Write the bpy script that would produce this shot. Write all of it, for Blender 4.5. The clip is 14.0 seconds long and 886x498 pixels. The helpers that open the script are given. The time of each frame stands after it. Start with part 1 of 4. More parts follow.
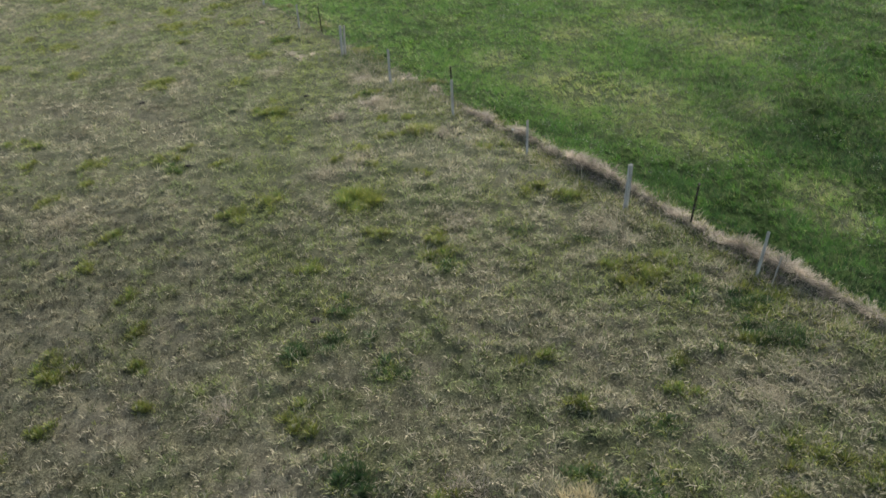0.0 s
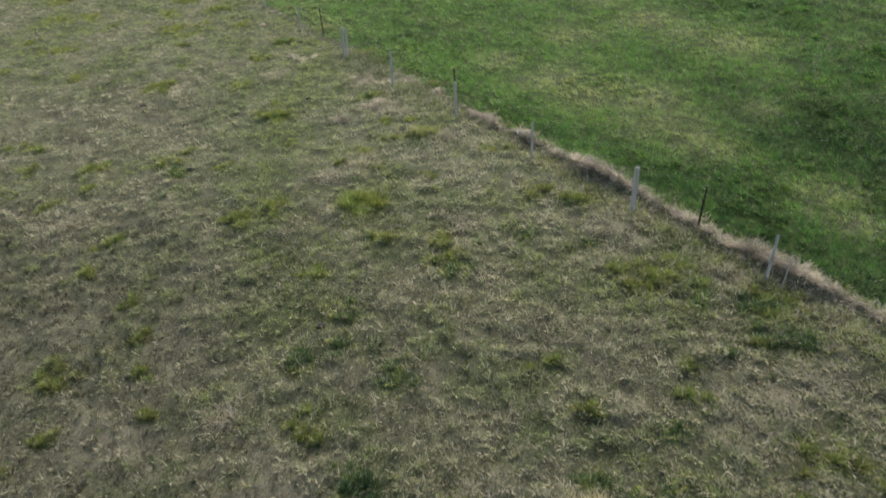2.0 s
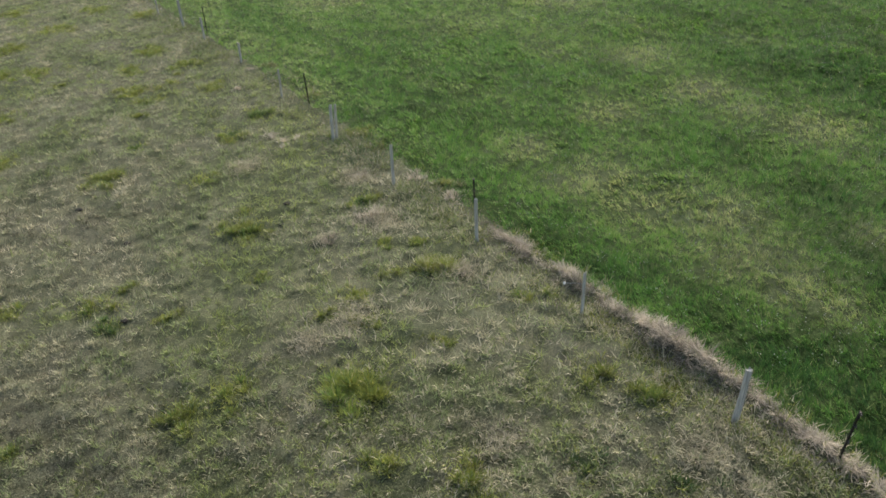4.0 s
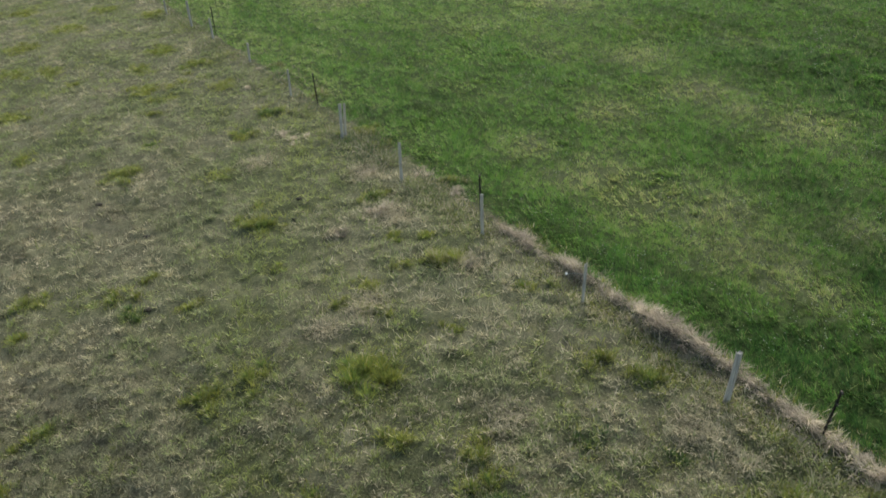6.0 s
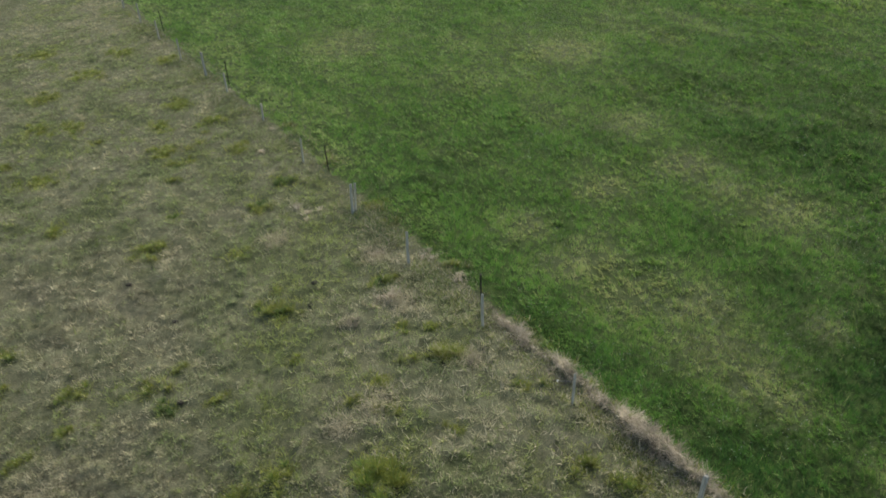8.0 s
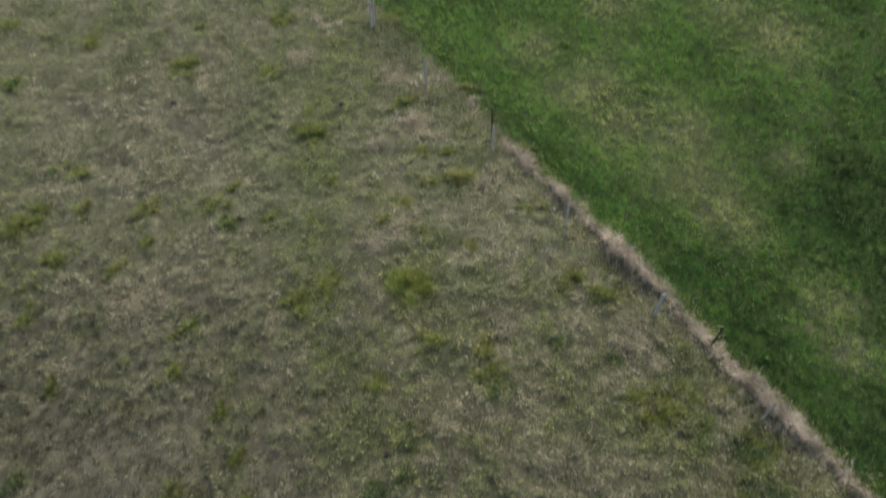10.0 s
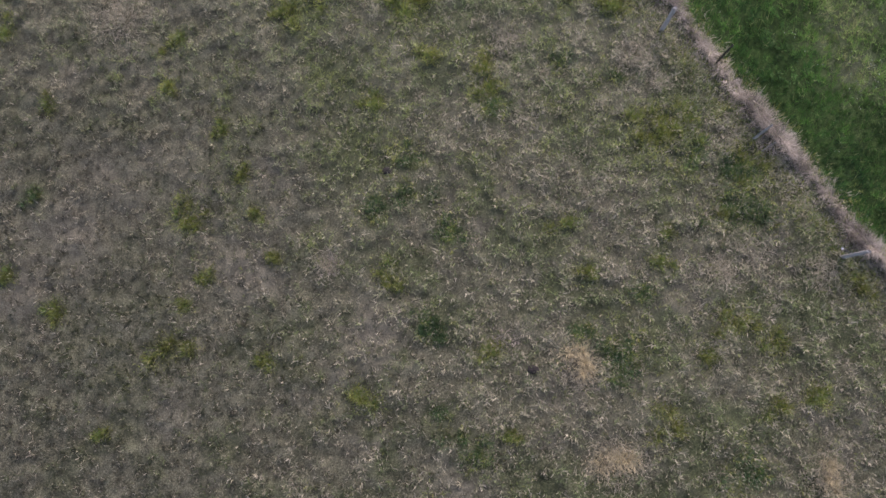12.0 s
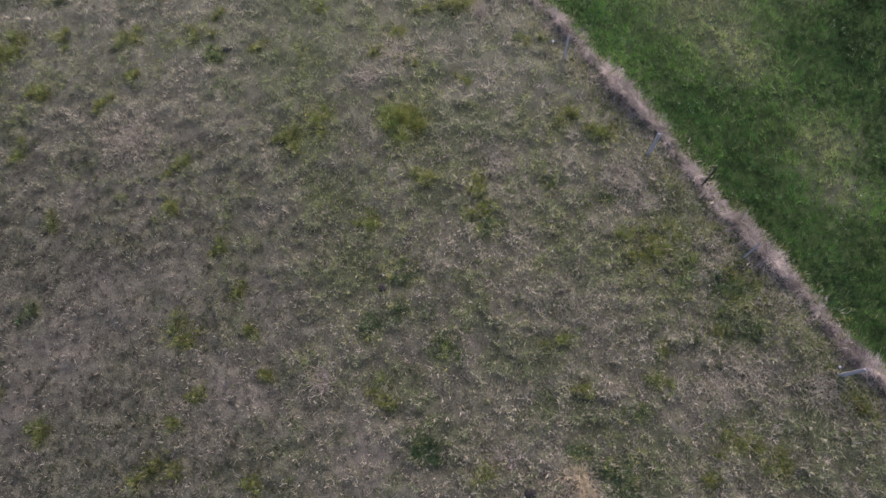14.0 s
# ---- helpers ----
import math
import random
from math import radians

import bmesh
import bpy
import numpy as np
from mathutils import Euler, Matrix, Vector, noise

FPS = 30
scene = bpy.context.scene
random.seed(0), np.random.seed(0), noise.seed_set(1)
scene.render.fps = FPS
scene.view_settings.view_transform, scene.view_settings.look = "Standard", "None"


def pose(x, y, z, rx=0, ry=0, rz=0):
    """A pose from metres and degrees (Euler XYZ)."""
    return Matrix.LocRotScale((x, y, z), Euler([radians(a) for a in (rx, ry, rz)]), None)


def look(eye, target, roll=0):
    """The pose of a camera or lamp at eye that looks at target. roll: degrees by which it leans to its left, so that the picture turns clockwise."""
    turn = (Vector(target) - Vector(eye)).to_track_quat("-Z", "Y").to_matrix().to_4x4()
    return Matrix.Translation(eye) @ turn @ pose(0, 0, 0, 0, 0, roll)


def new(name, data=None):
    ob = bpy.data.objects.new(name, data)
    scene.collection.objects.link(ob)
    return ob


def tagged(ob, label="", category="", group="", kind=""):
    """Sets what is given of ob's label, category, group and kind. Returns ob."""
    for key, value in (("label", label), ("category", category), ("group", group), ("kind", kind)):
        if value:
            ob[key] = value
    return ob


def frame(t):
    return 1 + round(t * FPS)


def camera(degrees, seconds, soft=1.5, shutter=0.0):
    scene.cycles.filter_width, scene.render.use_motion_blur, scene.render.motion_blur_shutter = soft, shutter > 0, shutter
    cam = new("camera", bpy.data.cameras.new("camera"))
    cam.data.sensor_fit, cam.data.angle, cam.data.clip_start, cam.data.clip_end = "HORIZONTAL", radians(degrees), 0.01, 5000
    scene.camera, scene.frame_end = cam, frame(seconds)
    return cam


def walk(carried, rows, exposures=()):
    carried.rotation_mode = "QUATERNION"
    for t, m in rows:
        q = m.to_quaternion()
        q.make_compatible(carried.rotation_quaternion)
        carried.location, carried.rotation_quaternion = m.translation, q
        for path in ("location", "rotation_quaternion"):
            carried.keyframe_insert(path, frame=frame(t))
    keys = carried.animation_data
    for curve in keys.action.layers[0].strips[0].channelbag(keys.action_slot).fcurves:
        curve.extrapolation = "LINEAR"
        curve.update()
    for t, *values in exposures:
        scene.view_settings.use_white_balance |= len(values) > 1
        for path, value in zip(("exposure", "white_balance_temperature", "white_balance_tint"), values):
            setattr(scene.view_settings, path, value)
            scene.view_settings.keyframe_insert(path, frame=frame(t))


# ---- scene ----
cam = camera(63.0, 14.0, soft=1.6, shutter=0.55)
PATH = [
    (0, (1.376, 2.401, 8.378), (1.048, 4.017, 7.246), -4.5),
    (0.5, (1.377, 2.264, 8.352), (1.05, 3.881, 7.221), -4.5),
    (1, (1.36, 2.111, 8.342), (1.033, 3.729, 7.213), -4.5),
    (1.2, (1.361, 2.049, 8.35), (1.034, 3.666, 7.22), -4.5),
    (1.5, (1.342, 2.024, 8.324), (1.015, 3.642, 7.196), -4.5),
    (2, (1.228, 2.516, 8.356), (0.902, 4.134, 7.227), -4.6),
    (2.2, (1.154, 2.896, 8.367), (0.827, 4.513, 7.237), -4.6),
    (2.5, (0.981, 3.612, 8.398), (0.656, 5.23, 7.268), -4.7),
    (2.7, (0.858, 4.292, 8.43), (0.53, 5.906, 7.295), -4.9),
    (3, (0.479, 5.778, 8.406), (0.158, 7.398, 7.277), -4.6),
    (3.2, (0.281, 6.619, 8.404), (-0.037, 8.24, 7.276), -4.5),
    (3.5, (0.065, 7.651, 8.541), (-0.25, 9.273, 7.413), -4.5),
    (3.7, (-0.033, 8.067, 8.555), (-0.348, 9.693, 7.434), -4.4),
    (5.8, (-0.131, 7.195, 8.826), (-0.436, 8.828, 7.713), -4.0),
    (6, (-0.159, 7.319, 8.898), (-0.465, 8.946, 7.775), -4.1),
    (6.5, (-0.184, 7.535, 9.471), (-0.488, 9.16, 8.347), -4.1),
    (6.8, (-0.128, 7.68, 10.108), (-0.439, 9.305, 8.983), -4.4),
    (7, (-0.12, 7.746, 10.302), (-0.429, 9.373, 9.181), -4.2),
    (7.2, (-0.099, 7.807, 10.317), (-0.409, 9.434, 9.196), -4.2),
    (9.3, (-0.232, 7.169, 15.446), (-0.506, 8.515, 13.993), -3.7),
    (9.5, (-0.277, 7.202, 15.49), (-0.543, 8.475, 13.97), -4.0),
    (10, (-0.367, 7.289, 15.54), (-0.612, 8.371, 13.876), -4.6),
    (10.5, (-0.42, 7.297, 15.532), (-0.636, 8.176, 13.749), -5.4),
    (11, (-0.423, 7.414, 15.576), (-0.604, 8.06, 13.692), -7.1),
    (11.2, (-0.407, 7.479, 15.588), (-0.577, 8.024, 13.671), -8.5),
    (11.5, (-0.375, 7.579, 15.617), (-0.526, 7.982, 13.664), -11.7),
    (11.7, (-0.359, 7.646, 15.634), (-0.504, 7.995, 13.67), -13.7),
    (12, (-0.335, 7.8, 15.679), (-0.479, 8.121, 13.711), -15.3),
    (12.2, (-0.332, 7.921, 15.701), (-0.478, 8.247, 13.733), -15.2),
    (12.5, (-0.287, 7.975, 15.725), (-0.451, 8.399, 13.778), -12.3),
    (12.7, (-0.282, 7.926, 15.723), (-0.454, 8.417, 13.792), -10.5),
    (13, (-0.275, 7.71, 15.686), (-0.449, 8.258, 13.77), -8.9),
    (13.5, (-0.205, 7.824, 15.731), (-0.386, 8.376, 13.817), -9.4),
    (13.7, (-0.196, 7.814, 15.746), (-0.384, 8.406, 13.845), -8.9),
    (14, (-0.214, 7.72, 15.735), (-0.404, 8.36, 13.85), -7.8),
]
EXPOSURE = [(0.0, 0.75, 6800, 5), (3.7, 0.75, 6800, 5), (6.0, 0.64, 7000, 1), (7.0, 0.57, 7050, -1), (9.5, 0.53, 6950, 5), (11.0, 0.58, 6450, 17), (12.5, 0.60, 6050, 30), (13.0, 0.60, 6020, 32), (13.5, 0.60, 6150, 30), (14.0, 0.58, 6020, 33)]
walk(cam, [(t, look(eye, target, roll)) for t, eye, target, roll in PATH], EXPOSURE)

# ---- world and light: an overcast evening ----
world = bpy.data.worlds.new("sky")
scene.world = world
world.use_nodes = True
wn = world.node_tree.nodes
sky = wn.new("ShaderNodeTexSky")
sky.sky_type, sky.sun_disc = "NISHITA", False
SUN_AZ, SUN_EL = radians(10), radians(36)
sky.sun_elevation, sky.sun_rotation = SUN_EL, SUN_AZ
sky.air_density, sky.dust_density, sky.ozone_density = 1.0, 4.0, 1.0
wn["Background"].inputs["Strength"].default_value = 0.15
world.node_tree.links.new(sky.outputs["Color"], wn["Background"].inputs["Color"])
sun_data = bpy.data.lights.new("sun", "SUN")
sun_data.energy, sun_data.angle, sun_data.color = 1.3, radians(50), (1.0, 0.96, 0.90)
sun = new("sun", sun_data)
sun.matrix_world = look((0, 0, 60), (-60 * math.sin(SUN_AZ) * math.cos(SUN_EL), -60 * math.cos(SUN_AZ) * math.cos(SUN_EL), 60 - 60 * math.sin(SUN_EL)))

# ---- the plan: a straight fence between a grazed paddock and a lush meadow ----
RNG = np.random.default_rng(7)
FX, FY = 7.01, 11.46            # a point of the fence line
AX, AY = -0.685, 0.7285         # along the fence, away
NX, NY = 0.7285, 0.685          # across it, into the meadow


def across(x, y):
    return (x - FX) * NX + (y - FY) * NY


def along(x, y):
    return (x - FX) * AX + (y - FY) * AY


def vnoise(x, y, size, seed):
    """Smooth value noise, 0 to 1, with cells of that size in metres."""
    table = np.random.default_rng(seed).random((256, 256))
    u, v = np.asarray(x) / size + 1000.0, np.asarray(y) / size + 1000.0
    i, j = np.floor(u).astype(int), np.floor(v).astype(int)
    a, b = u - i, v - j
    a, b = a * a * (3 - 2 * a), b * b * (3 - 2 * b)
    i0, i1, j0, j1 = i % 256, (i + 1) % 256, j % 256, (j + 1) % 256
    return (table[i0, j0] * (1 - a) + table[i1, j0] * a) * (1 - b) + (table[i0, j1] * (1 - a) + table[i1, j1] * a) * b


def fbm(x, y, size, seed):
    return 0.5 * vnoise(x, y, size, seed) + 0.3 * vnoise(x, y, size / 2.3, seed + 1) + 0.2 * vnoise(x, y, size / 5.1, seed + 2)


def step(a, b, v):
    w = np.clip((v - a) / (b - a), 0, 1)
    return w * w * (3 - 2 * w)


# tufts of yellow-green grass, from near to far: x, y, radius
NEAR_TUFTS = [(-8.13, 5.24, 0.17), (0.57, 6.67, 0.18), (-2.80, 6.93, 0.36), (-7.18, 7.20, 0.37), (-4.97, 7.33, 0.23), (3.90, 7.39, 0.36), (-9.85, 7.68, 0.29),
              (5.98, 8.07, 0.29), (-11.17, 8.25, 0.21), (-6.94, 8.27, 0.17), (-0.09, 8.29, 0.27), (6.81, 8.50, 0.34), (4.39, 8.88, 0.23), (-6.58, 8.89, 0.16),
              (5.76, 9.39, 0.33), (-2.52, 9.46, 0.31), (-5.13, 9.57, 0.18), (5.03, 9.70, 0.39), (-7.31, 10.08, 0.20), (-7.54, 10.24, 0.33), (1.58, 10.34, 0.23),
              (-5.83, 10.57, 0.16), (3.25, 10.72, 0.23), (7.52, 10.82, 0.35)]
MID_TUFTS = [(1.14, 11.35, 0.25), (-6.26, 11.39, 0.24), (3.34, 11.55, 0.19), (4.39, 12.05, 0.24), (-6.94, 12.38, 0.22), (-11.16, 12.38, 0.21), (4.79, 13.16, 0.37),
             (-8.41, 13.19, 0.20), (-3.52, 13.52, 0.28), (2.92, 13.77, 0.48), (2.38, 14.03, 0.24), (-12.63, 14.04, 0.26), (-0.96, 14.10, 0.37), (-8.58, 14.23, 0.24),
             (-1.19, 14.76, 0.24), (-2.51, 14.78, 0.19), (-6.15, 15.38, 0.35), (-10.97, 15.66, 0.23), (-12.73, 15.75, 0.30), (-5.45, 15.94, 0.29), 
             (1.49, 16.46, 0.33), (-10.55, 16.58, 0.23), (-14.20, 16.78, 0.50), (0.75, 16.97, 0.32)]
FAR_TUFTS = [(-12.71, 17.44, 0.24), (-2.02, 17.63, 0.18), (-11.02, 17.68, 0.36), (-7.50, 17.80, 0.24), (-9.17, 17.88, 0.34), (-3.53, 17.96, 0.18), (-4.41, 18.06, 0.17),
             (-8.76, 18.70, 0.21), (-13.50, 18.70, 0.36), (-3.94, 18.77, 0.27), (-0.64, 18.95, 0.22), (-6.12, 19.22, 0.18), (-3.30, 19.60, 0.26), 
             (-3.00, 20.60, 0.24), (-3.82, 20.65, 0.21), (-7.20, 21.00, 0.45), (-4.61, 22.47, 0.34), (-9.19, 23.23, 0.26), (-11.77, 23.37, 0.47), (-15.58, 24.14, 0.39),
             (-18.64, 24.61, 0.28)]
LAST_TUFTS = [(-9.43, 25.62, 0.40), (-5.74, 26.34, 0.32), (-17.80, 26.90, 0.44), (-13.05, 27.29, 0.27), (-19.81, 27.76, 0.35), (-13.17, 28.73, 0.32), (-14.39, 29.19, 0.57),
              (-11.78, 29.61, 0.42), (-17.46, 29.92, 0.25), (-20.25, 30.74, 0.43), (-19.13, 31.05, 0.50), (-15.60, 31.30, 0.42), (-13.60, 31.80, 0.42), (-15.68, 33.35, 0.55),
              (-22.09, 33.59, 0.53), (-21.77, 36.39, 0.60), (-18.60, 38.00, 0.55), (-25.50, 38.80, 0.65), (-21.50, 39.00, 0.55)]
TUFTS = NEAR_TUFTS + MID_TUFTS + FAR_TUFTS + LAST_TUFTS
# patches of darker green: x, y, radius
LUSH = [(-0.07, 6.09, 0.37), (-0.41, 6.39, 0.27), (5.41, 6.72, 0.47), (-0.91, 6.84, 0.22), (2.65, 8.60, 0.52), (-1.45, 8.65, 0.32), (1.69, 9.05, 0.25),
        (2.90, 10.04, 0.30), (-10.98, 10.20, 0.27), (-1.39, 10.75, 0.38), (-3.10, 10.97, 0.41), (-2.49, 11.52, 0.36), (4.87, 12.21, 0.60), (-2.55, 12.24, 0.31),
        (3.67, 13.09, 0.29), (4.72, 13.11, 0.49), (-0.87, 13.82, 0.38), (1.84, 14.90, 0.24), (0.47, 15.06, 0.27), (-8.47, 17.47, 0.30), (-3.56, 17.98, 0.15),
        (-7.08, 20.84, 0.31), (-17.09, 21.86, 0.34), (-4.75, 22.41, 0.26), (-11.96, 25.11, 0.25), (-9.49, 25.97, 0.29), (-9.22, 27.48, 0.38)]
# patches of pale dead stalks, and trodden ones
PALE = [(2.78, 6.45, 0.50), (7.04, 6.93, 0.49), (1.86, 8.18, 0.45), (-4.02, 9.67, 0.32), (4.50, 10.80, 0.35), (6.57, 11.10, 0.41), (5.20, 11.30, 0.40),
        (4.53, 13.87, 0.27), (-9.90, 14.70, 0.59), (2.73, 14.89, 0.27), (-0.79, 15.40, 0.33), (2.10, 15.42, 0.41), (-4.47, 17.33, 0.30), (-3.80, 18.10, 0.44),
        (-1.90, 19.71, 0.34), (-5.17, 20.72, 0.21), (-3.98, 21.53, 0.47), (-5.16, 23.52, 0.43), (-8.29, 24.01, 0.49)]
BARE = [(-0.28, 5.54, 0.50), (-3.02, 7.33, 0.50), (-10.78, 7.92, 0.66), (-2.67, 8.18, 0.81), (-5.68, 9.22, 0.65), (-9.91, 9.23, 0.86), (3.40, 10.60, 0.50),
        (-9.02, 10.83, 0.64), (-0.93, 11.36, 0.63)]
# the meadow: thin tan patches and dark dense ones
THIN = [(6.98, 15.85, 0.54), (6.72, 16.95, 0.69), (4.95, 19.01, 0.55), (4.31, 19.67, 0.72), (3.65, 20.56, 0.98), (6.29, 21.48, 0.38), (3.44, 22.02, 0.85),
        (1.86, 22.30, 0.85), (0.85, 23.63, 0.88), (-0.92, 25.32, 0.60), (6.56, 26.64, 1.01), (1.33, 27.64, 0.70), (5.07, 27.69, 0.62), (4.06, 29.20, 0.75),
        (2.37, 32.36, 0.81), (-0.10, 39.70, 1.40), (-10.50, 40.30, 1.50)]
DENSE = [(7.10, 13.30, 0.60), (4.60, 15.60, 0.55), (5.20, 16.80, 0.70), (3.71, 17.50, 0.82), (5.58, 17.74, 0.69), (7.61, 18.15, 0.72), (4.59, 18.27, 0.69),
         (2.54, 18.90, 0.49), (1.39, 19.51, 0.71), (7.67, 21.03, 1.22), (-0.40, 21.59, 0.76), (5.73, 22.96, 0.98), (4.54, 23.78, 0.65), (-1.78, 23.87, 0.64),
         (9.11, 24.27, 1.07), (3.10, 24.91, 0.84), (-4.93, 27.37, 0.65), (8.06, 28.28, 0.97), (-0.23, 30.23, 0.61), (-3.77, 30.68, 0.80), (9.11, 31.04, 1.29),
         (1.90, 32.30, 0.95)]


def spots(x, y, places, grow=1.0):
    """1 in the middle of the nearest place, 0 outside, with a ragged rim."""
    out = np.zeros_like(np.asarray(x, dtype=float))
    rag = 0.6 + 0.8 * fbm(x, y, 0.45, 60)
    for px, py, r in places:
        d = np.hypot(x - px, y - py)
        near = d < 3 * r * grow
        out[near] = np.maximum(out[near], np.exp(-(d[near] / (r * grow * rag[near])) ** 2))
    return out


def bank_line(s):
    """How far behind the posts the bank's crest runs, s metres along the fence."""
    return 0.52 + 0.22 * (vnoise(s, 0 * s, 1.7, 32) - 0.5) + 0.20 * (vnoise(s, 0 * s, 0.55, 36) - 0.5)


def bank_thickness(s):
    """How much old grass has gathered, 0 to 1: plenty along the near stretch, ragged and then little further on."""
    return np.clip(0.66 - 0.30 * step(8.5, 11.5, s) - 0.18 * step(11.5, 13.5, s) + 1.0 * (vnoise(s, 0 * s, 0.75, 99) - 0.5), 0.05, 1)


def bank_height(x, y):
    """The hump of old grass along the fence: steep towards the paddock, gentle towards the meadow."""
    s, c = along(x, y), across(x, y)
    size = 0.15 * (1 - 0.75 * step(10.5, 15.0, s)) * (0.05 + 1.15 * bank_thickness(s) + 0.45 * vnoise(s, c, 0.25, 29))
    off = c - bank_line(s)
    return size * np.exp(-(off / np.where(off < 0, 0.12, 0.18)) ** 2)


def hummocks(x, y):
    """Trodden hummocks and hollows of the paddock, 0 to 1."""
    return step(0.24, 0.78, 0.72 * vnoise(x, y, 0.21, 37) + 0.28 * vnoise(x, y, 0.55, 38) + 0.35 * (vnoise(x, y, 0.11, 39) - 0.5))


def ground_height(x, y):
    swell = 0.06 * step(0.3, -0.3, across(x, y)) * (hummocks(x, y) - 0.5) + 0.06 * (vnoise(x, y, 2.5, 33) - 0.5) + 0.05 * (vnoise(x, y, 0.7, 34) - 0.5) + 0.055 * (vnoise(x, y, 0.22, 35) - 0.5)
    return swell + bank_height(x, y)


# wide dry brown ground, dull green ground, and a greener lane down the paddock
BROWN = [(-9.90, 9.60, 1.80), (-5.80, 8.90, 0.80), (-12.66, 19.53, 0.91), (-12.11, 21.48, 1.61), (-10.06, 21.96, 0.83), (-12.73, 22.86, 1.09),
         (-14.00, 21.40, 1.00), (-10.00, 20.20, 0.90), (-11.00, 23.60, 0.90)]
DULL = [(-8.20, 6.90, 1.10), (-6.90, 7.60, 0.80), (-4.40, 7.20, 0.80), (-4.10, 9.90, 0.60), (-6.60, 10.60, 0.70)]
LANE = [(-9.0, 30.4, 1.5), (-7.6, 27.1, 1.3), (-7.0, 24.4, 1.1), (-6.7, 22.0, 1.0), (-6.5, 19.7, 1.0), (-6.2, 17.6, 1.0), (-5.5, 15.6, .9), (-4.7, 13.9, .9),
        (-3.7, 12.4, .9)]


def paddock_masks(x, y):
    """greenness, deadness and bareness of the paddock, each 0 to 1."""
    green = (0.2 + 0.4 * np.maximum(mossy(x, y), step(17, 25, y))) * step(0.44, 0.66, fbm(x, y, 1.1, 40)) + 0.05
    green = np.maximum(green * (1 - 0.7 * spots(x, y, BROWN)), 0.70 * spots(x, y, LANE, 1.25))
    green = np.maximum(green, 0.5 * spots(x, y, TUFTS, 1.2))
    green = np.maximum(green, 0.8 * spots(x, y, LUSH, 1.1))
    dead = 0.7 * step(0.48, 0.72, fbm(x, y, 2.1, 44)) + 0.25 * step(3, -6, x) * step(20, 12, y)
    dead = np.maximum(dead * (1 - green), 0.7 * spots(x, y, PALE))
    dead = np.maximum(dead * (1 - 0.8 * spots(x, y, LANE)), 0.6 * spots(x, y, BROWN) * (1 - green))
    bare = np.maximum(0.5 * step(0.56, 0.75, fbm(x, y, 1.9, 48)), 0.8 * spots(x, y, BARE, 1.2)) * (1 - green)
    return green, dead, bare


def mossy(x, y):
    """Where the sward is mixed with moss and weeds, 0 to 1; the rest is grey dead thatch."""
    return np.clip(step(-8, 1, x + 5.0 * (fbm(x, y, 3.5, 58) - 0.5)) + 0.9 * (fbm(x, y, 1.2, 59) - 0.5), 0, 1)


def meadow_masks(x, y):
    """density of the meadow's green, and its tan thin places."""
    u, v = along(x, y), across(x, y)
    thin = 0.42 * step(0.43, 0.66, fbm(u / 2.2, v, 1.5, 52))
    thin = np.maximum(thin * (1 - spots(x, y, DENSE, 1.2)), spots(x, y, THIN, 1.35) ** 0.7)
    dense = np.maximum(step(0.45, 0.66, fbm(u / 2.0, v, 1.3, 56)), spots(x, y, DENSE, 1.2)) * (1 - thin)
    return dense, thin


# ---- materials ----
def material(name):
    mat = bpy.data.materials.new(name)
    mat.use_nodes = True
    return mat, mat.node_tree.nodes, mat.node_tree.links, mat.node_tree.nodes["Principled BSDF"]


def ramp(nodes, stops):
    node = nodes.new("ShaderNodeValToRGB")
    while len(node.color_ramp.elements) < len(stops):
        node.color_ramp.elements.new(0.5)
    for el, (at, col) in zip(node.color_ramp.elements, stops):
        el.position, el.color = at, (*col, 1)
    return node


def noise_node(nodes, links, scale, detail=4.0, kind="Object"):
    co = nodes.new("ShaderNodeTexCoord")
    tex = nodes.new("ShaderNodeTexNoise")
    tex.inputs["Scale"].default_value, tex.inputs["Detail"].default_value = scale, detail
    links.new(co.outputs[kind], tex.inputs["Vector"])
    return tex


def attribute(nodes, name):
    node = nodes.new("ShaderNodeAttribute")
    node.attribute_name = name
    return node


def mix(nodes, links, kind, fac, a, b):
    node = nodes.new("ShaderNodeMix")
    node.data_type, node.blend_type = "RGBA", kind
    for socket, value in ((node.inputs[0], fac), (node.inputs[6], a), (node.inputs[7], b)):
        if isinstance(value, bpy.types.NodeSocket):
            links.new(value, socket)
        else:
            socket.default_value = value if isinstance(value, float) else (*value, 1)
    return node.outputs[2]


